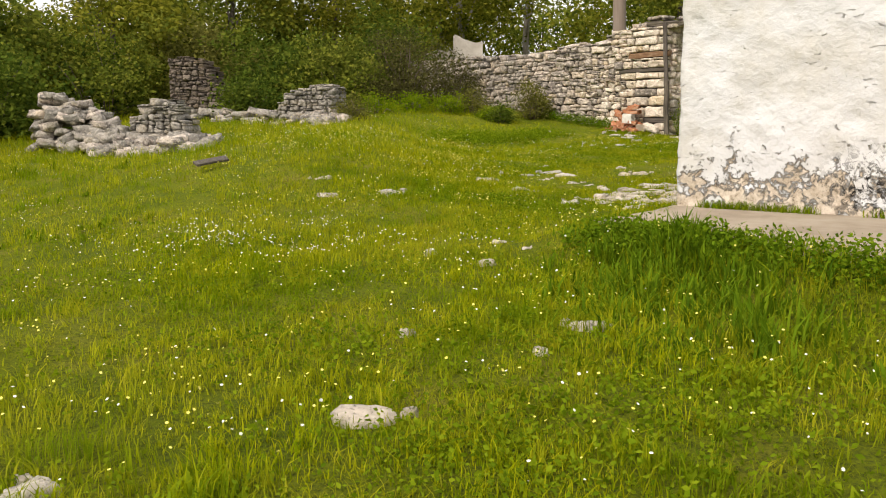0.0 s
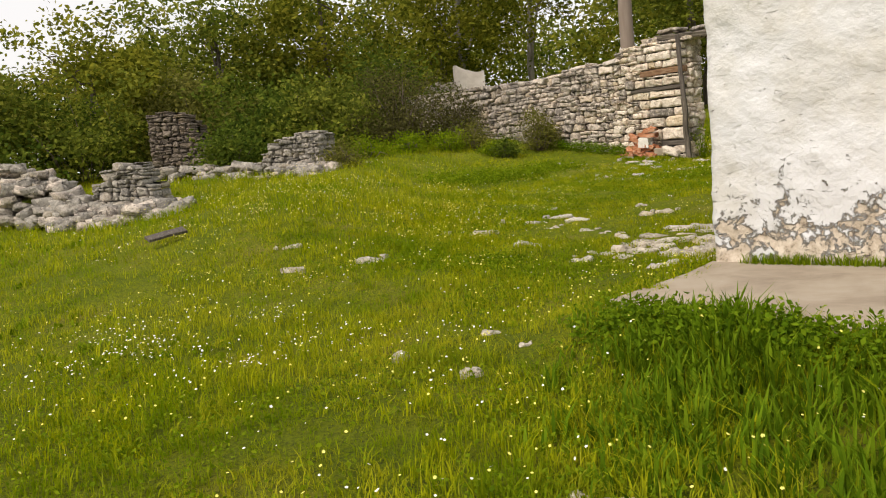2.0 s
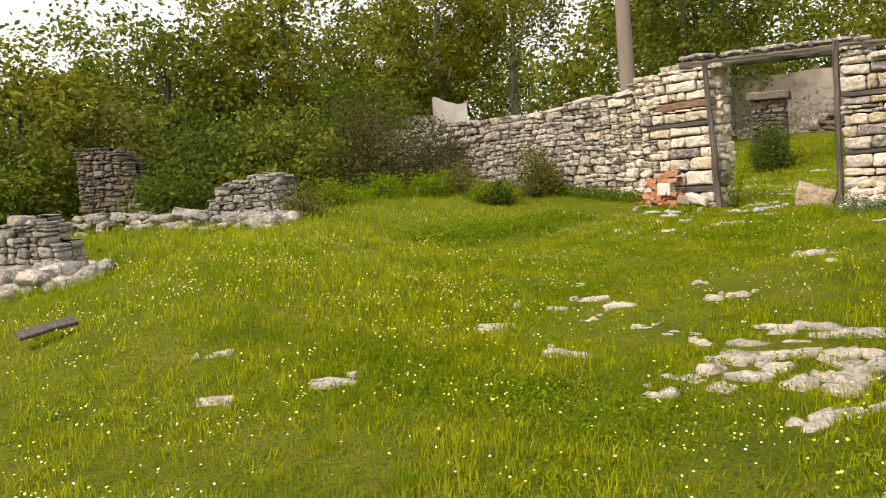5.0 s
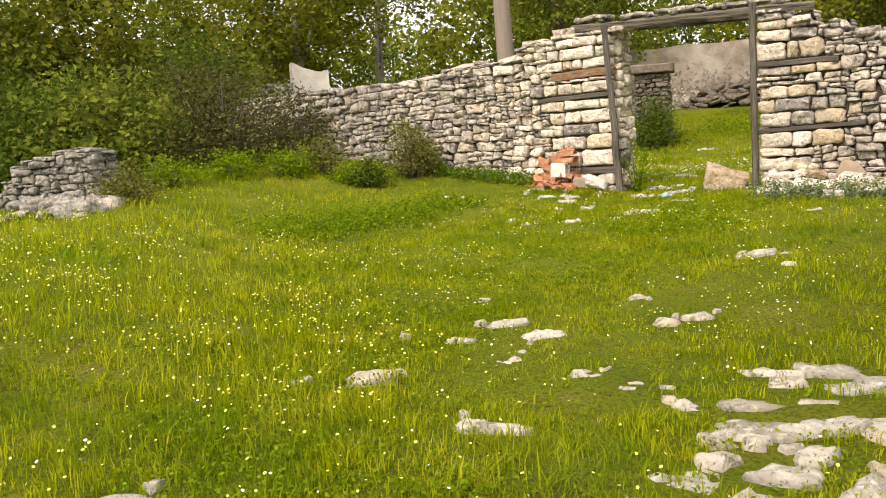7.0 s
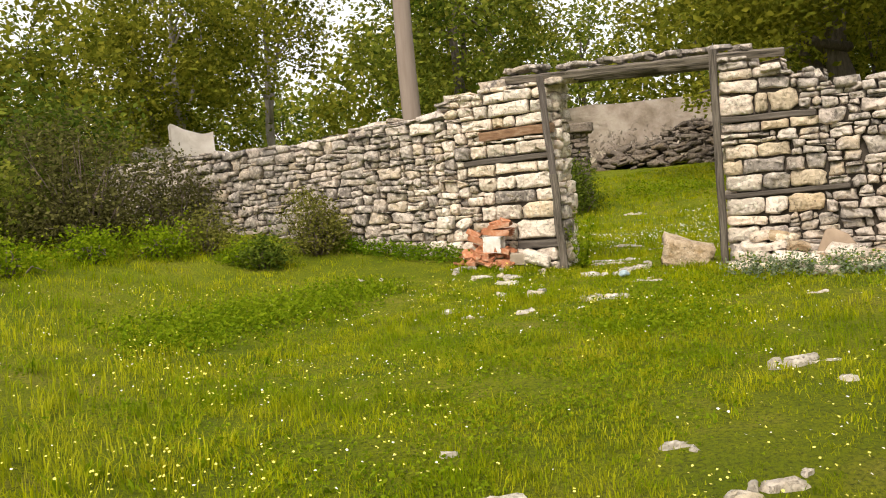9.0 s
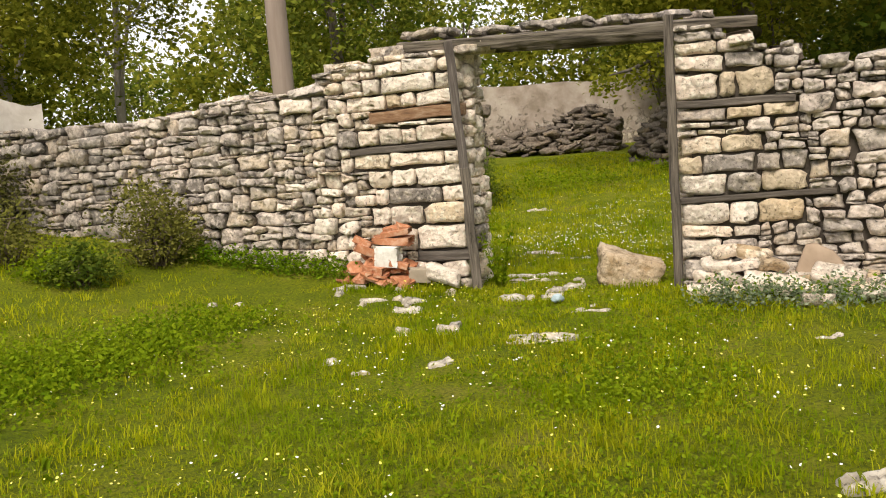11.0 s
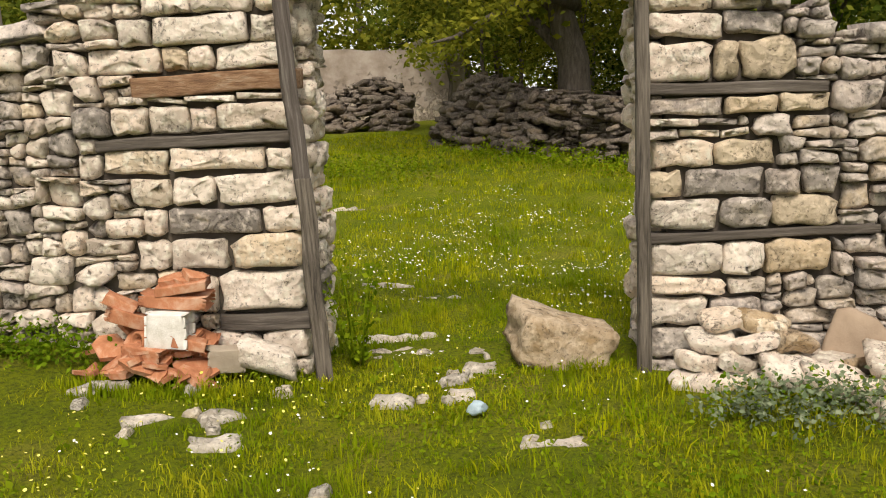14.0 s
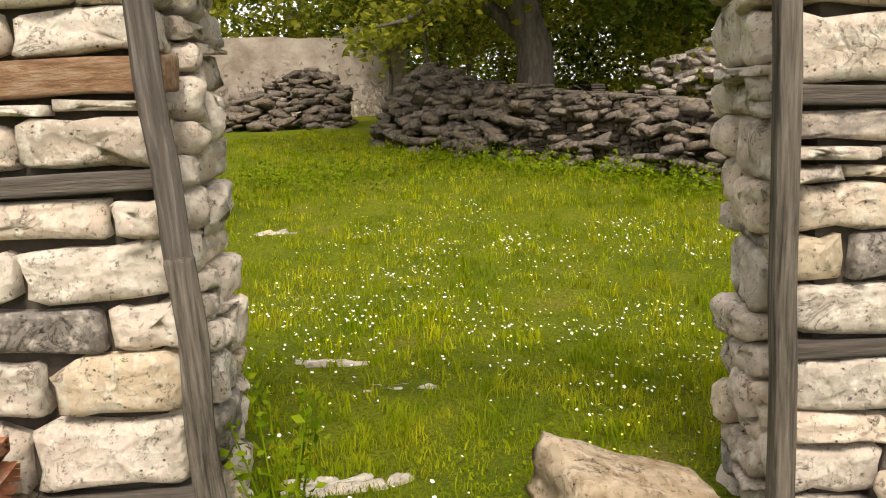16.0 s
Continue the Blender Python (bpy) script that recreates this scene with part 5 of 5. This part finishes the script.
TURF4 = [(2.87, 17.04, 0.12, 0.1, -0.33), (3.51, 16.53, 0.18, 0.13, 0.3), (2.95, 16.67, 0.15, 0.08, -0.38), (2.7, 19.14, 0.12, 0.09, -0.19), (2.48, 19.22, 0.11, 0.09, -0.16),
         (5.6, 18.78, 0.6, 0.17, -0.67), (5.85, 19.1, 0.6, 0.18, -0.68), (6.92, 20.5, 0.4, 0.12, -0.68), (6.86, 19.87, 0.46, 0.13, -0.74), (5.95, 18.36, 0.2, 0.1, -0.81), (9.24, 24.3, 0.5, 0.16, -0.6)]
BED = [(2.05, 10.1, 0.75, 0.5, 0.5), (2.62, 10.5, 0.9, 0.45, -0.3), (2.6, 9.8, 0.7, 0.4, 0.7), (2.21, 10.36, 0.45, 0.2, -0.5),
       (3.0, 10.9, 0.8, 0.45, -0.4), (2.0, 8.92, 0.5, 0.22, 0.5), (2.33, 9.08, 0.45, 0.16, 0.3), (3.0, 10.1, 0.7, 0.4, 0.0), (2.9, 9.4, 0.4, 0.25, 0.2)]
TURF_ALL = TURF + TURF2 + TURF3 + TURF4 + BED
for x, y, ln, wd, rz in TURF_ALL:
    if ln > 0.44:
        # a broken ledge: several flat pieces with turf between them
        for j in range(5):
            u, v = ((j % 3) - 1 + rng.uniform(-0.15, 0.15)) * ln * 0.34, ((j // 3) - 0.5 + rng.uniform(-0.15, 0.15)) * wd * 0.55
            px, py = x + u * math.cos(rz) - v * math.sin(rz), y + u * math.sin(rz) + v * math.cos(rz)
            flagstone("turf_stone", px, py, gz(px, py) + rng.uniform(-0.01, 0.022), ln * rng.uniform(0.22, 0.52), wd * rng.uniform(0.3, 0.62), rz + rng.normal(0, 0.2), M_FLAT, "broken limestone ledge showing through the turf", (rng.normal(0, 0.05), rng.normal(0, 0.05)))
        continue
    flagstone("turf_stone", x, y, gz(x, y) + (0.03 if y < 8 else 0.01) + 0.03 * ln, ln, wd, rz, M_FLAT, "flat pale limestone showing through the turf", (rng.normal(0.06, 0.08), rng.normal(0, 0.08)))
    if ln > 0.15:
        a, sz = rng.uniform(0, 6.28), rng.uniform(0.05, 0.09)
        fx, fy = x + math.cos(a) * 0.6 * ln, y + math.sin(a) * 0.6 * ln
        flagstone("stone_chip", fx, fy, gz(fx, fy) + 0.025, sz * 1.3, sz, a, M_FLAT, "small pale limestone chip in the grass", (0.1, 0.1), 0.05)

bag = part("plastic_scrap", mesh_of("plastic_scrap", *stone_shape(140, 5, 0.6, 0.3), M_BLUE, True))
bag.matrix_basis = Matrix.LocRotScale((5.15, 17.61, gz(5.15, 17.61) + 0.05), Euler((0.2, 0.1, 0.4)), (0.05, 0.04, 0.035))
tagged(bag, "crumpled pale blue plastic scrap in the grass", "litter")
plank = part("plank", box(0.5, 0.13, 0.035, 0.004, 0.012, 3, 4), M_DARKWOOD)
plank.matrix_basis = Matrix.LocRotScale((-3.19, 12.05, gz(-3.19, 12.05) + 0.1), Euler((0.35, -0.12, 0.75)), None)
tagged(plank, "dark weathered board lying in the grass", "plank")


# ---- grass ----
def blades(xy, length, width, r0, bend=0.45, turn=None):
    """Grass blades of three triangles, curved over; turn gives each tuft's lie."""
    n = len(xy)
    z = land(xy[:, 0], xy[:, 1])
    a = r0.uniform(0, 2 * np.pi, n) if turn is None else turn + r0.normal(0, 0.8, n)
    d = np.stack([np.cos(a), np.sin(a)], 1)
    sd_ = np.stack([-np.sin(a), np.cos(a)], 1) * (width * 0.5)[:, None]
    b = r0.uniform(0.1, 1.0, n) * bend * length
    p0 = np.concatenate([xy, (z - 0.01)[:, None]], 1)
    p1 = p0 + np.concatenate([d * (b * 0.28)[:, None], (length * 0.58)[:, None]], 1)
    p2 = p0 + np.concatenate([d * b[:, None], (length * r0.uniform(0.8, 1.0, n))[:, None]], 1)
    s3 = np.concatenate([sd_, np.zeros((n, 1))], 1)
    v = np.stack([p0 - s3, p0 + s3, p1 + s3 * 0.8, p1 - s3 * 0.8, p2], 1).reshape(-1, 3)
    k = np.arange(n)[:, None] * 5
    return v, np.concatenate([k + [0, 1, 2], k + [0, 2, 3], k + [3, 2, 4]], 0)


def wave(x, y, f, ph=0.0):
    return 0.5 + 0.25 * (np.sin(f * x + 1.7 * np.sin(0.6 * f * y + ph)) + np.sin(f * 1.13 * y + 1.3 * np.sin(0.7 * f * x - ph)))


AP = [(1.46, 7.16), (1.85, 7.6), (2.1, 7.95), (2.42, 8.35), (6.3, 5.4), (4.2, 3.1), (2.84, 4.98), (2.42, 5.92), (1.95, 6.55), (1.62, 6.9)]


def inside(x, y, poly):
    r = np.zeros(len(x), bool)
    for (x0, y0), (x1, y1) in zip(poly, poly[1:] + poly[:1]):
        hit = ((y0 > y) != (y1 > y)) & (x < (x1 - x0) * (y - y0) / (y1 - y0 + 1e-9) + x0)
        r ^= hit
    return r


HOUSE = [tuple(hpos(s, q, 0).xy) for s, q in ((0, 0.03), (6.4, 0.03), (6.4, 5.1), (0, 5.1))]
WALL_FEET = [[tuple(wf.at(s, q, 0).xy) for s, q in ((a, 0.06), (b, 0.06), (b, 0.6), (a, 0.6))] for wf, a, b in ((WL, -7.4, 0.9), (WR, -0.45, 5.6))]


def keep(xy, r0):
    x, y = xy[:, 0], xy[:, 1]
    ok = ~inside(x, y, AP) & ~inside(x, y, HOUSE)
    for p_ in WALL_FEET:
        ok &= ~inside(x, y, p_)
    for sx, sy, ln, wd, rz in TURF_ALL:
        c, s = math.cos(rz), math.sin(rz)
        u, v = (x - sx) * c + (y - sy) * s, -(x - sx) * s + (y - sy) * c
        ok &= ((u / (ln * 0.5)) ** 2 + (v / (wd * 0.5)) ** 2 > r0.uniform(0.2, 1.1, len(x)))
    return xy[ok]


def tallness(x, y):
    """Long grass on the hump and beside the slab, short on the trodden line and near the gate."""
    t = 0.42 + 0.5 * wave(x, y, 1.1) * wave(x, y, 2.7, 1.0) + 0.6 * wave(x, y, 7.3, 0.5) * wave(x, y, 12.1, 2.0)
    t = t + 0.5 * S((1.0 - x) / 2.5) * S((y - 11) / 3)
    t = t - 0.28 * np.exp(-((x - 2.6) / 1.8) ** 2) * S((y - 7) / 2)
    t = t - 0.3 * np.exp(-((x - 5.6) ** 2 + (y - 18.2) ** 2) / 1.6)
    t = t + 0.5 * np.exp(-((x - 1.9) / 0.7) ** 2 - ((y - 5.4) / 1.2) ** 2)
    t = t - 0.06 * S((y - 13.5) / 2.5) * S((x - 1.5) / 2)
    return np.clip(t, 0.26, 1.6)


def sown(n, xr, yr, r0):
    return np.stack([r0.uniform(*xr, n), r0.uniform(*yr, n)], 1)


gr = np.random.default_rng(21)
track_y = np.array([0, 8, 12.4, 16.3, 20])
track_x = np.array([0.1, 0.35, 1.4, 3.6, 6.5])


def corridor(n, half, y0, y1):
    y = gr.uniform(y0, y1, n)
    return np.stack([np.interp(y, track_y, track_x) + gr.normal(0, half, n), y], 1)


def meadow(name, pts, base_len, base_w, material, label, bend=0.5, tuft=7, spread=0.03):
    """Blades in tufts that share a height and a lie, with darker gaps between them."""
    k = np.arange(len(pts)) // tuft
    m = k[-1] + 1
    pts = pts[k * tuft] + gr.normal(0, 1, (len(pts), 2)) * (spread * gr.uniform(0.5, 1.8, m))[k][:, None]
    size, lie = gr.uniform(0.45, 1.4, m)[k], gr.uniform(0, 2 * np.pi, m)[k]
    tagged_pts = keep(np.concatenate([pts, size[:, None], lie[:, None]], 1), gr)
    pts, size, lie = tagged_pts[:, :2], tagged_pts[:, 2], tagged_pts[:, 3]
    ln = base_len * tallness(pts[:, 0], pts[:, 1]) * size * gr.uniform(0.6, 1.2, len(pts))
    ob = new(name, mesh_of(name, *blades(pts, ln, base_w * gr.uniform(0.6, 1.4, len(pts)), gr, bend, lie), material, True))
    return tagged(ob, label, "grass", kind="stuff")


meadow("grass", corridor(205000, 1.9, 1.6, 19.5), 0.125, 0.005, M_GRASS, "bright green rough meadow grass along the walk", 0.95)
meadow("grass", sown(135000, (-9, 8.5), (1.5, 24), gr), 0.13, 0.008, M_GRASS, "bright yellow-green rough meadow grass", 1.3, 8, 0.05)
meadow("grass", sown(72000, (4.5, 16), (17, 32), gr), 0.14, 0.010, M_GRASS, "green grass in the old yard", 0.8)
p_ = sown(30000, (-9, 8.5), (2, 24), gr)
lush = (wave(p_[:, 0], p_[:, 1], 2.2, 2.0) * wave(p_[:, 0], p_[:, 1], 0.9, 0.4) > 0.42)
meadow("weeds", p_[lush], 0.11, 0.026, M_LUSH, "darker broad-leaved weeds among the grass", 0.9)
q_ = np.stack([gr.normal(1.6, 0.36, 5000), gr.normal(5.8, 0.8, 5000)], 1)
M_NETTLE = leaf_mat("nettle_leaves", [(0.0, (0.05, 0.105, 0.004)), (0.5, (0.11, 0.20, 0.006)), (1.0, (0.20, 0.29, 0.012))], 1.2, 0.4)


def leafy(name, pts, hgt, size, material, label, per=8):
    """Upright leafy weeds: leaves set along short stems."""
    pts = keep(pts, gr)
    n = len(pts)
    hh = hgt * gr.uniform(0.5, 1.2, n)
    f = np.linspace(0.15, 1, per)
    c = np.repeat(np.concatenate([pts, land(pts[:, 0], pts[:, 1])[:, None]], 1), per, 0)
    c[:, 2] += np.repeat(hh, per) * np.tile(f, n)
    ob = new(name, mesh_of(name, *leaves(c, 0.025, 1, size, gr, 0.5), material))
    return tagged(ob, label, "weeds", kind="stuff")


k_ = gr.uniform(0, 1, 750)
edge_x, edge_y = np.interp(k_, [0, 0.35, 0.7, 1], [1.3, 1.75, 2.3, 2.85]), np.interp(k_, [0, 0.35, 0.7, 1], [6.9, 6.45, 5.75, 4.7])
leafy("nettles", np.stack([edge_x - np.abs(gr.normal(0.1, 0.14, 750)), edge_y - np.abs(gr.normal(0.08, 0.12, 750))], 1), 0.17, 0.038, M_NETTLE, "dark green nettles along the concrete apron", 8)
leafy("weeds", np.concatenate([gr.normal((1.0, 17.7), (0.45, 0.3), (520, 2)), gr.normal((0.4, 17.0), (0.35, 0.3), (380, 2)), gr.normal((1.8, 18.0), (0.3, 0.25), (220, 2)), gr.normal((2.2, 18.4), (0.4, 0.25), (260, 2))]), 0.16, 0.04, M_LUSH, "dark green leafy weeds on the grassy hump", 7)
leafy("weeds", np.concatenate([gr.normal((4.1, 15.3), (0.35, 0.3), (260, 2)), gr.normal((4.6, 16.2), (0.4, 0.3), (200, 2)), gr.normal((0.6, 3.4), (0.6, 0.3), (420, 2)), gr.normal((-0.5, 4.6), (0.7, 0.4), (300, 2)), gr.normal((0.75, 10.0), (0.2, 0.2), (120, 2))]), 0.1, 0.032, M_LUSH, "dark green leafy weeds in the meadow", 6)
leafy("weeds", np.concatenate([gr.normal((13.8, 24.2), (0.4, 1.6), (320, 2)), gr.normal((14.0, 21.8), (0.3, 0.8), (160, 2)), gr.normal((11.2, 26.4), (0.7, 0.7), (200, 2))]), 0.28, 0.06, M_LUSH, "nettles along the foot of the yard wall", 7)
meadow("weeds", q_, 0.16, 0.018, M_NETTLE, "tall dark green weeds along the concrete apron", 0.7)


# clover and other low leaves between the blades
c_ = np.concatenate([corridor(44000, 1.8, 1.8, 19), sown(22000, (-6, 7), (2, 19), gr)])
c_ = keep(c_, gr)
c_ = c_[wave(c_[:, 0], c_[:, 1], 2.9, 1.2) * wave(c_[:, 0], c_[:, 1], 1.2, 0.2) > gr.uniform(0.05, 0.6, len(c_))]
cz = land(c_[:, 0], c_[:, 1]) + gr.uniform(0.01, 0.09, len(c_)) * tallness(c_[:, 0], c_[:, 1])
clover = new("clover", mesh_of("clover", *leaves(np.concatenate([c_, cz[:, None]], 1), 0.022, 3, 0.026, gr, 0.5), M_LUSH))
tagged(clover, "low clover leaves between the grass blades", "grass", kind="stuff")
# tufts along the foot of the house wall
f_ = gr.uniform(0.1, 1.9, 1500)
tuft = np.stack([HC.x + HD.x * f_ - HN.x * np.abs(gr.normal(0.07, 0.03, 1500)), HC.y + HD.y * f_ - HN.y * np.abs(gr.normal(0.07, 0.03, 1500))], 1)
tuft = tuft[wave(tuft[:, 0], tuft[:, 1], 5.0) > gr.uniform(0.2, 0.7, len(tuft))]
tv, tt = blades(tuft, gr.uniform(0.04, 0.12, len(tuft)), gr.uniform(0.006, 0.012, len(tuft)), gr, 0.9)
tv[:, 2] += np.repeat(0.665 - land(tuft[:, 0], tuft[:, 1]), 5)
tagged(new("weeds", mesh_of("weeds", tv, tt, M_LUSH)), "small weeds along the foot of the house wall", "grass", kind="stuff")


# ---- flowers ----
def flowers(name, pts, size, material, label, lift):
    """Small open heads, each a five-sided cupped disc on the grass tips."""
    pts = keep(pts, gr)
    pts = pts[wave(pts[:, 0], pts[:, 1], 1.9, 0.7) * wave(pts[:, 0], pts[:, 1], 4.6, 1.7) > gr.uniform(0.02, 0.5, len(pts))]
    n = len(pts)
    c = np.concatenate([pts, (land(pts[:, 0], pts[:, 1]) + lift * tallness(pts[:, 0], pts[:, 1]) * gr.uniform(0.6, 1.2, n))[:, None]], 1)
    nrm = gr.normal(0, 0.35, (n, 3)) + np.array([0, -0.3, 1])
    nrm /= np.linalg.norm(nrm, axis=1)[:, None]
    a = np.cross(nrm, np.array([0.3, 1, 0.1]))
    a /= np.linalg.norm(a, axis=1)[:, None]
    b = np.cross(nrm, a)
    r = size * gr.uniform(0.6, 1.3, (n, 1))
    vs = [c]
    for k in range(5):
        w = 2 * math.pi / 5 * k
        vs.append(c + (a * math.cos(w) + b * math.sin(w)) * r + nrm * r * 0.3)
    v = np.stack(vs, 1).reshape(-1, 3)
    i = np.arange(n)[:, None] * 6
    t = np.concatenate([i + [0, 1 + k, 1 + (k + 1) % 5] for k in range(5)], 0)
    return tagged(new(name, mesh_of(name, v, t, material)), label, "flowers", kind="stuff")


def patch(n, x, y, sx, sy):
    return np.stack([gr.normal(x, sx, n), gr.normal(y, sy, n)], 1)


flowers("daisies", np.concatenate([sown(5600, (-8, 8), (2, 19), gr), patch(800, -1.5, 7.9, 0.9, 0.5), patch(160, 2.2, 16.4, 0.5, 0.4), patch(260, 4.4, 17.3, 0.8, 0.6)]), 0.0074, M_PETALW, "small white meadow flowers in the grass", 0.13)
flowers("daisies", sown(3200, (5, 12), (18.5, 23.5), gr), 0.0098, M_PETALW, "white daisies in the grass of the old yard", 0.13)
flowers("buttercups", np.concatenate([sown(8000, (-7, 5), (3, 19), gr), patch(2200, -1.2, 13.0, 1.4, 1.4), sown(2500, (5, 13), (18, 25), gr)]), 0.0074, M_PETALY, "small yellow meadow flowers in the grass", 0.16)


# thistle-like weeds at the piers
def weed(x, y, n, hgt, leaf, material, seed, label):
    r0 = np.random.default_rng(seed)
    thing = empty("weed", Matrix.Translation((x, y, gz(x, y))), label, "weed", "tall weeds at the gate")
    st_, lv = [], []
    for k in range(n):
        a, f = r0.uniform(0, 6.28), r0.uniform(0.05, 0.3)
        tip = (math.cos(a) * f * hgt, math.sin(a) * f * hgt, hgt * r0.uniform(0.6, 1))
        st_.append(tube([(0.03 * math.cos(a), 0.03 * math.sin(a), -0.02), tuple(0.5 * c for c in tip), tip], [0.006, 0.005, 0.002], 4))
        lv += [tuple(u * c for c in tip) for u in np.linspace(0.15, 1, 6)]
    part("stalk", mesh_of("stalk", *joined(st_), material), None, thing)["kind"] = "stuff"
    part("leafage", mesh_of("leafage", *leaves(lv, 0.03, 5, leaf * 0.6, r0), material), None, thing)["kind"] = "stuff"


p = WL.at(1.12, 0.2, 0)
weed(p.x, p.y, 9, 0.75, 0.08, M_LUSH, 1, "tall dark weed growing beside the gate post")
f_ = gr.uniform(-0.25, 1.25, 170)
foot = np.stack([WR.o.x + WR.d.x * f_ + WR.n.x * gr.normal(-0.8, 0.16, 170), WR.o.y + WR.d.y * f_ + WR.n.y * gr.normal(-0.8, 0.16, 170)], 1)
leafy("weeds", foot, 0.22, 0.036, M_SAGE, "grey-green weeds among the fallen stones", 12)
leafy("weeds", foot[:120] + 0.06, 0.2, 0.036, M_NETTLE, "green weeds among the fallen stones", 7)
f_ = gr.uniform(-2.7, -0.35, 420)
foot = np.stack([WL.o.x + WL.d.x * f_ + WL.n.x * gr.normal(-0.22, 0.1, 420), WL.o.y + WL.d.y * f_ + WL.n.y * gr.normal(-0.22, 0.1, 420)], 1)
leafy("weeds", foot, 0.2, 0.04, M_NETTLE, "dark green weeds along the foot of the stone wall", 7)
h_ = gr.uniform(-0.4, 0.6, 240)
foot = np.stack([WL.o.x + WL.d.x * h_ + WL.n.x * gr.normal(-0.52, 0.06, 240), WL.o.y + WL.d.y * h_ + WL.n.y * gr.normal(-0.52, 0.06, 240)], 1)
meadow("weeds", np.repeat(foot, 5, 0), 0.2, 0.008, M_GRASS, "tall grass growing up in front of the brick heap", 0.6, 5, 0.04)
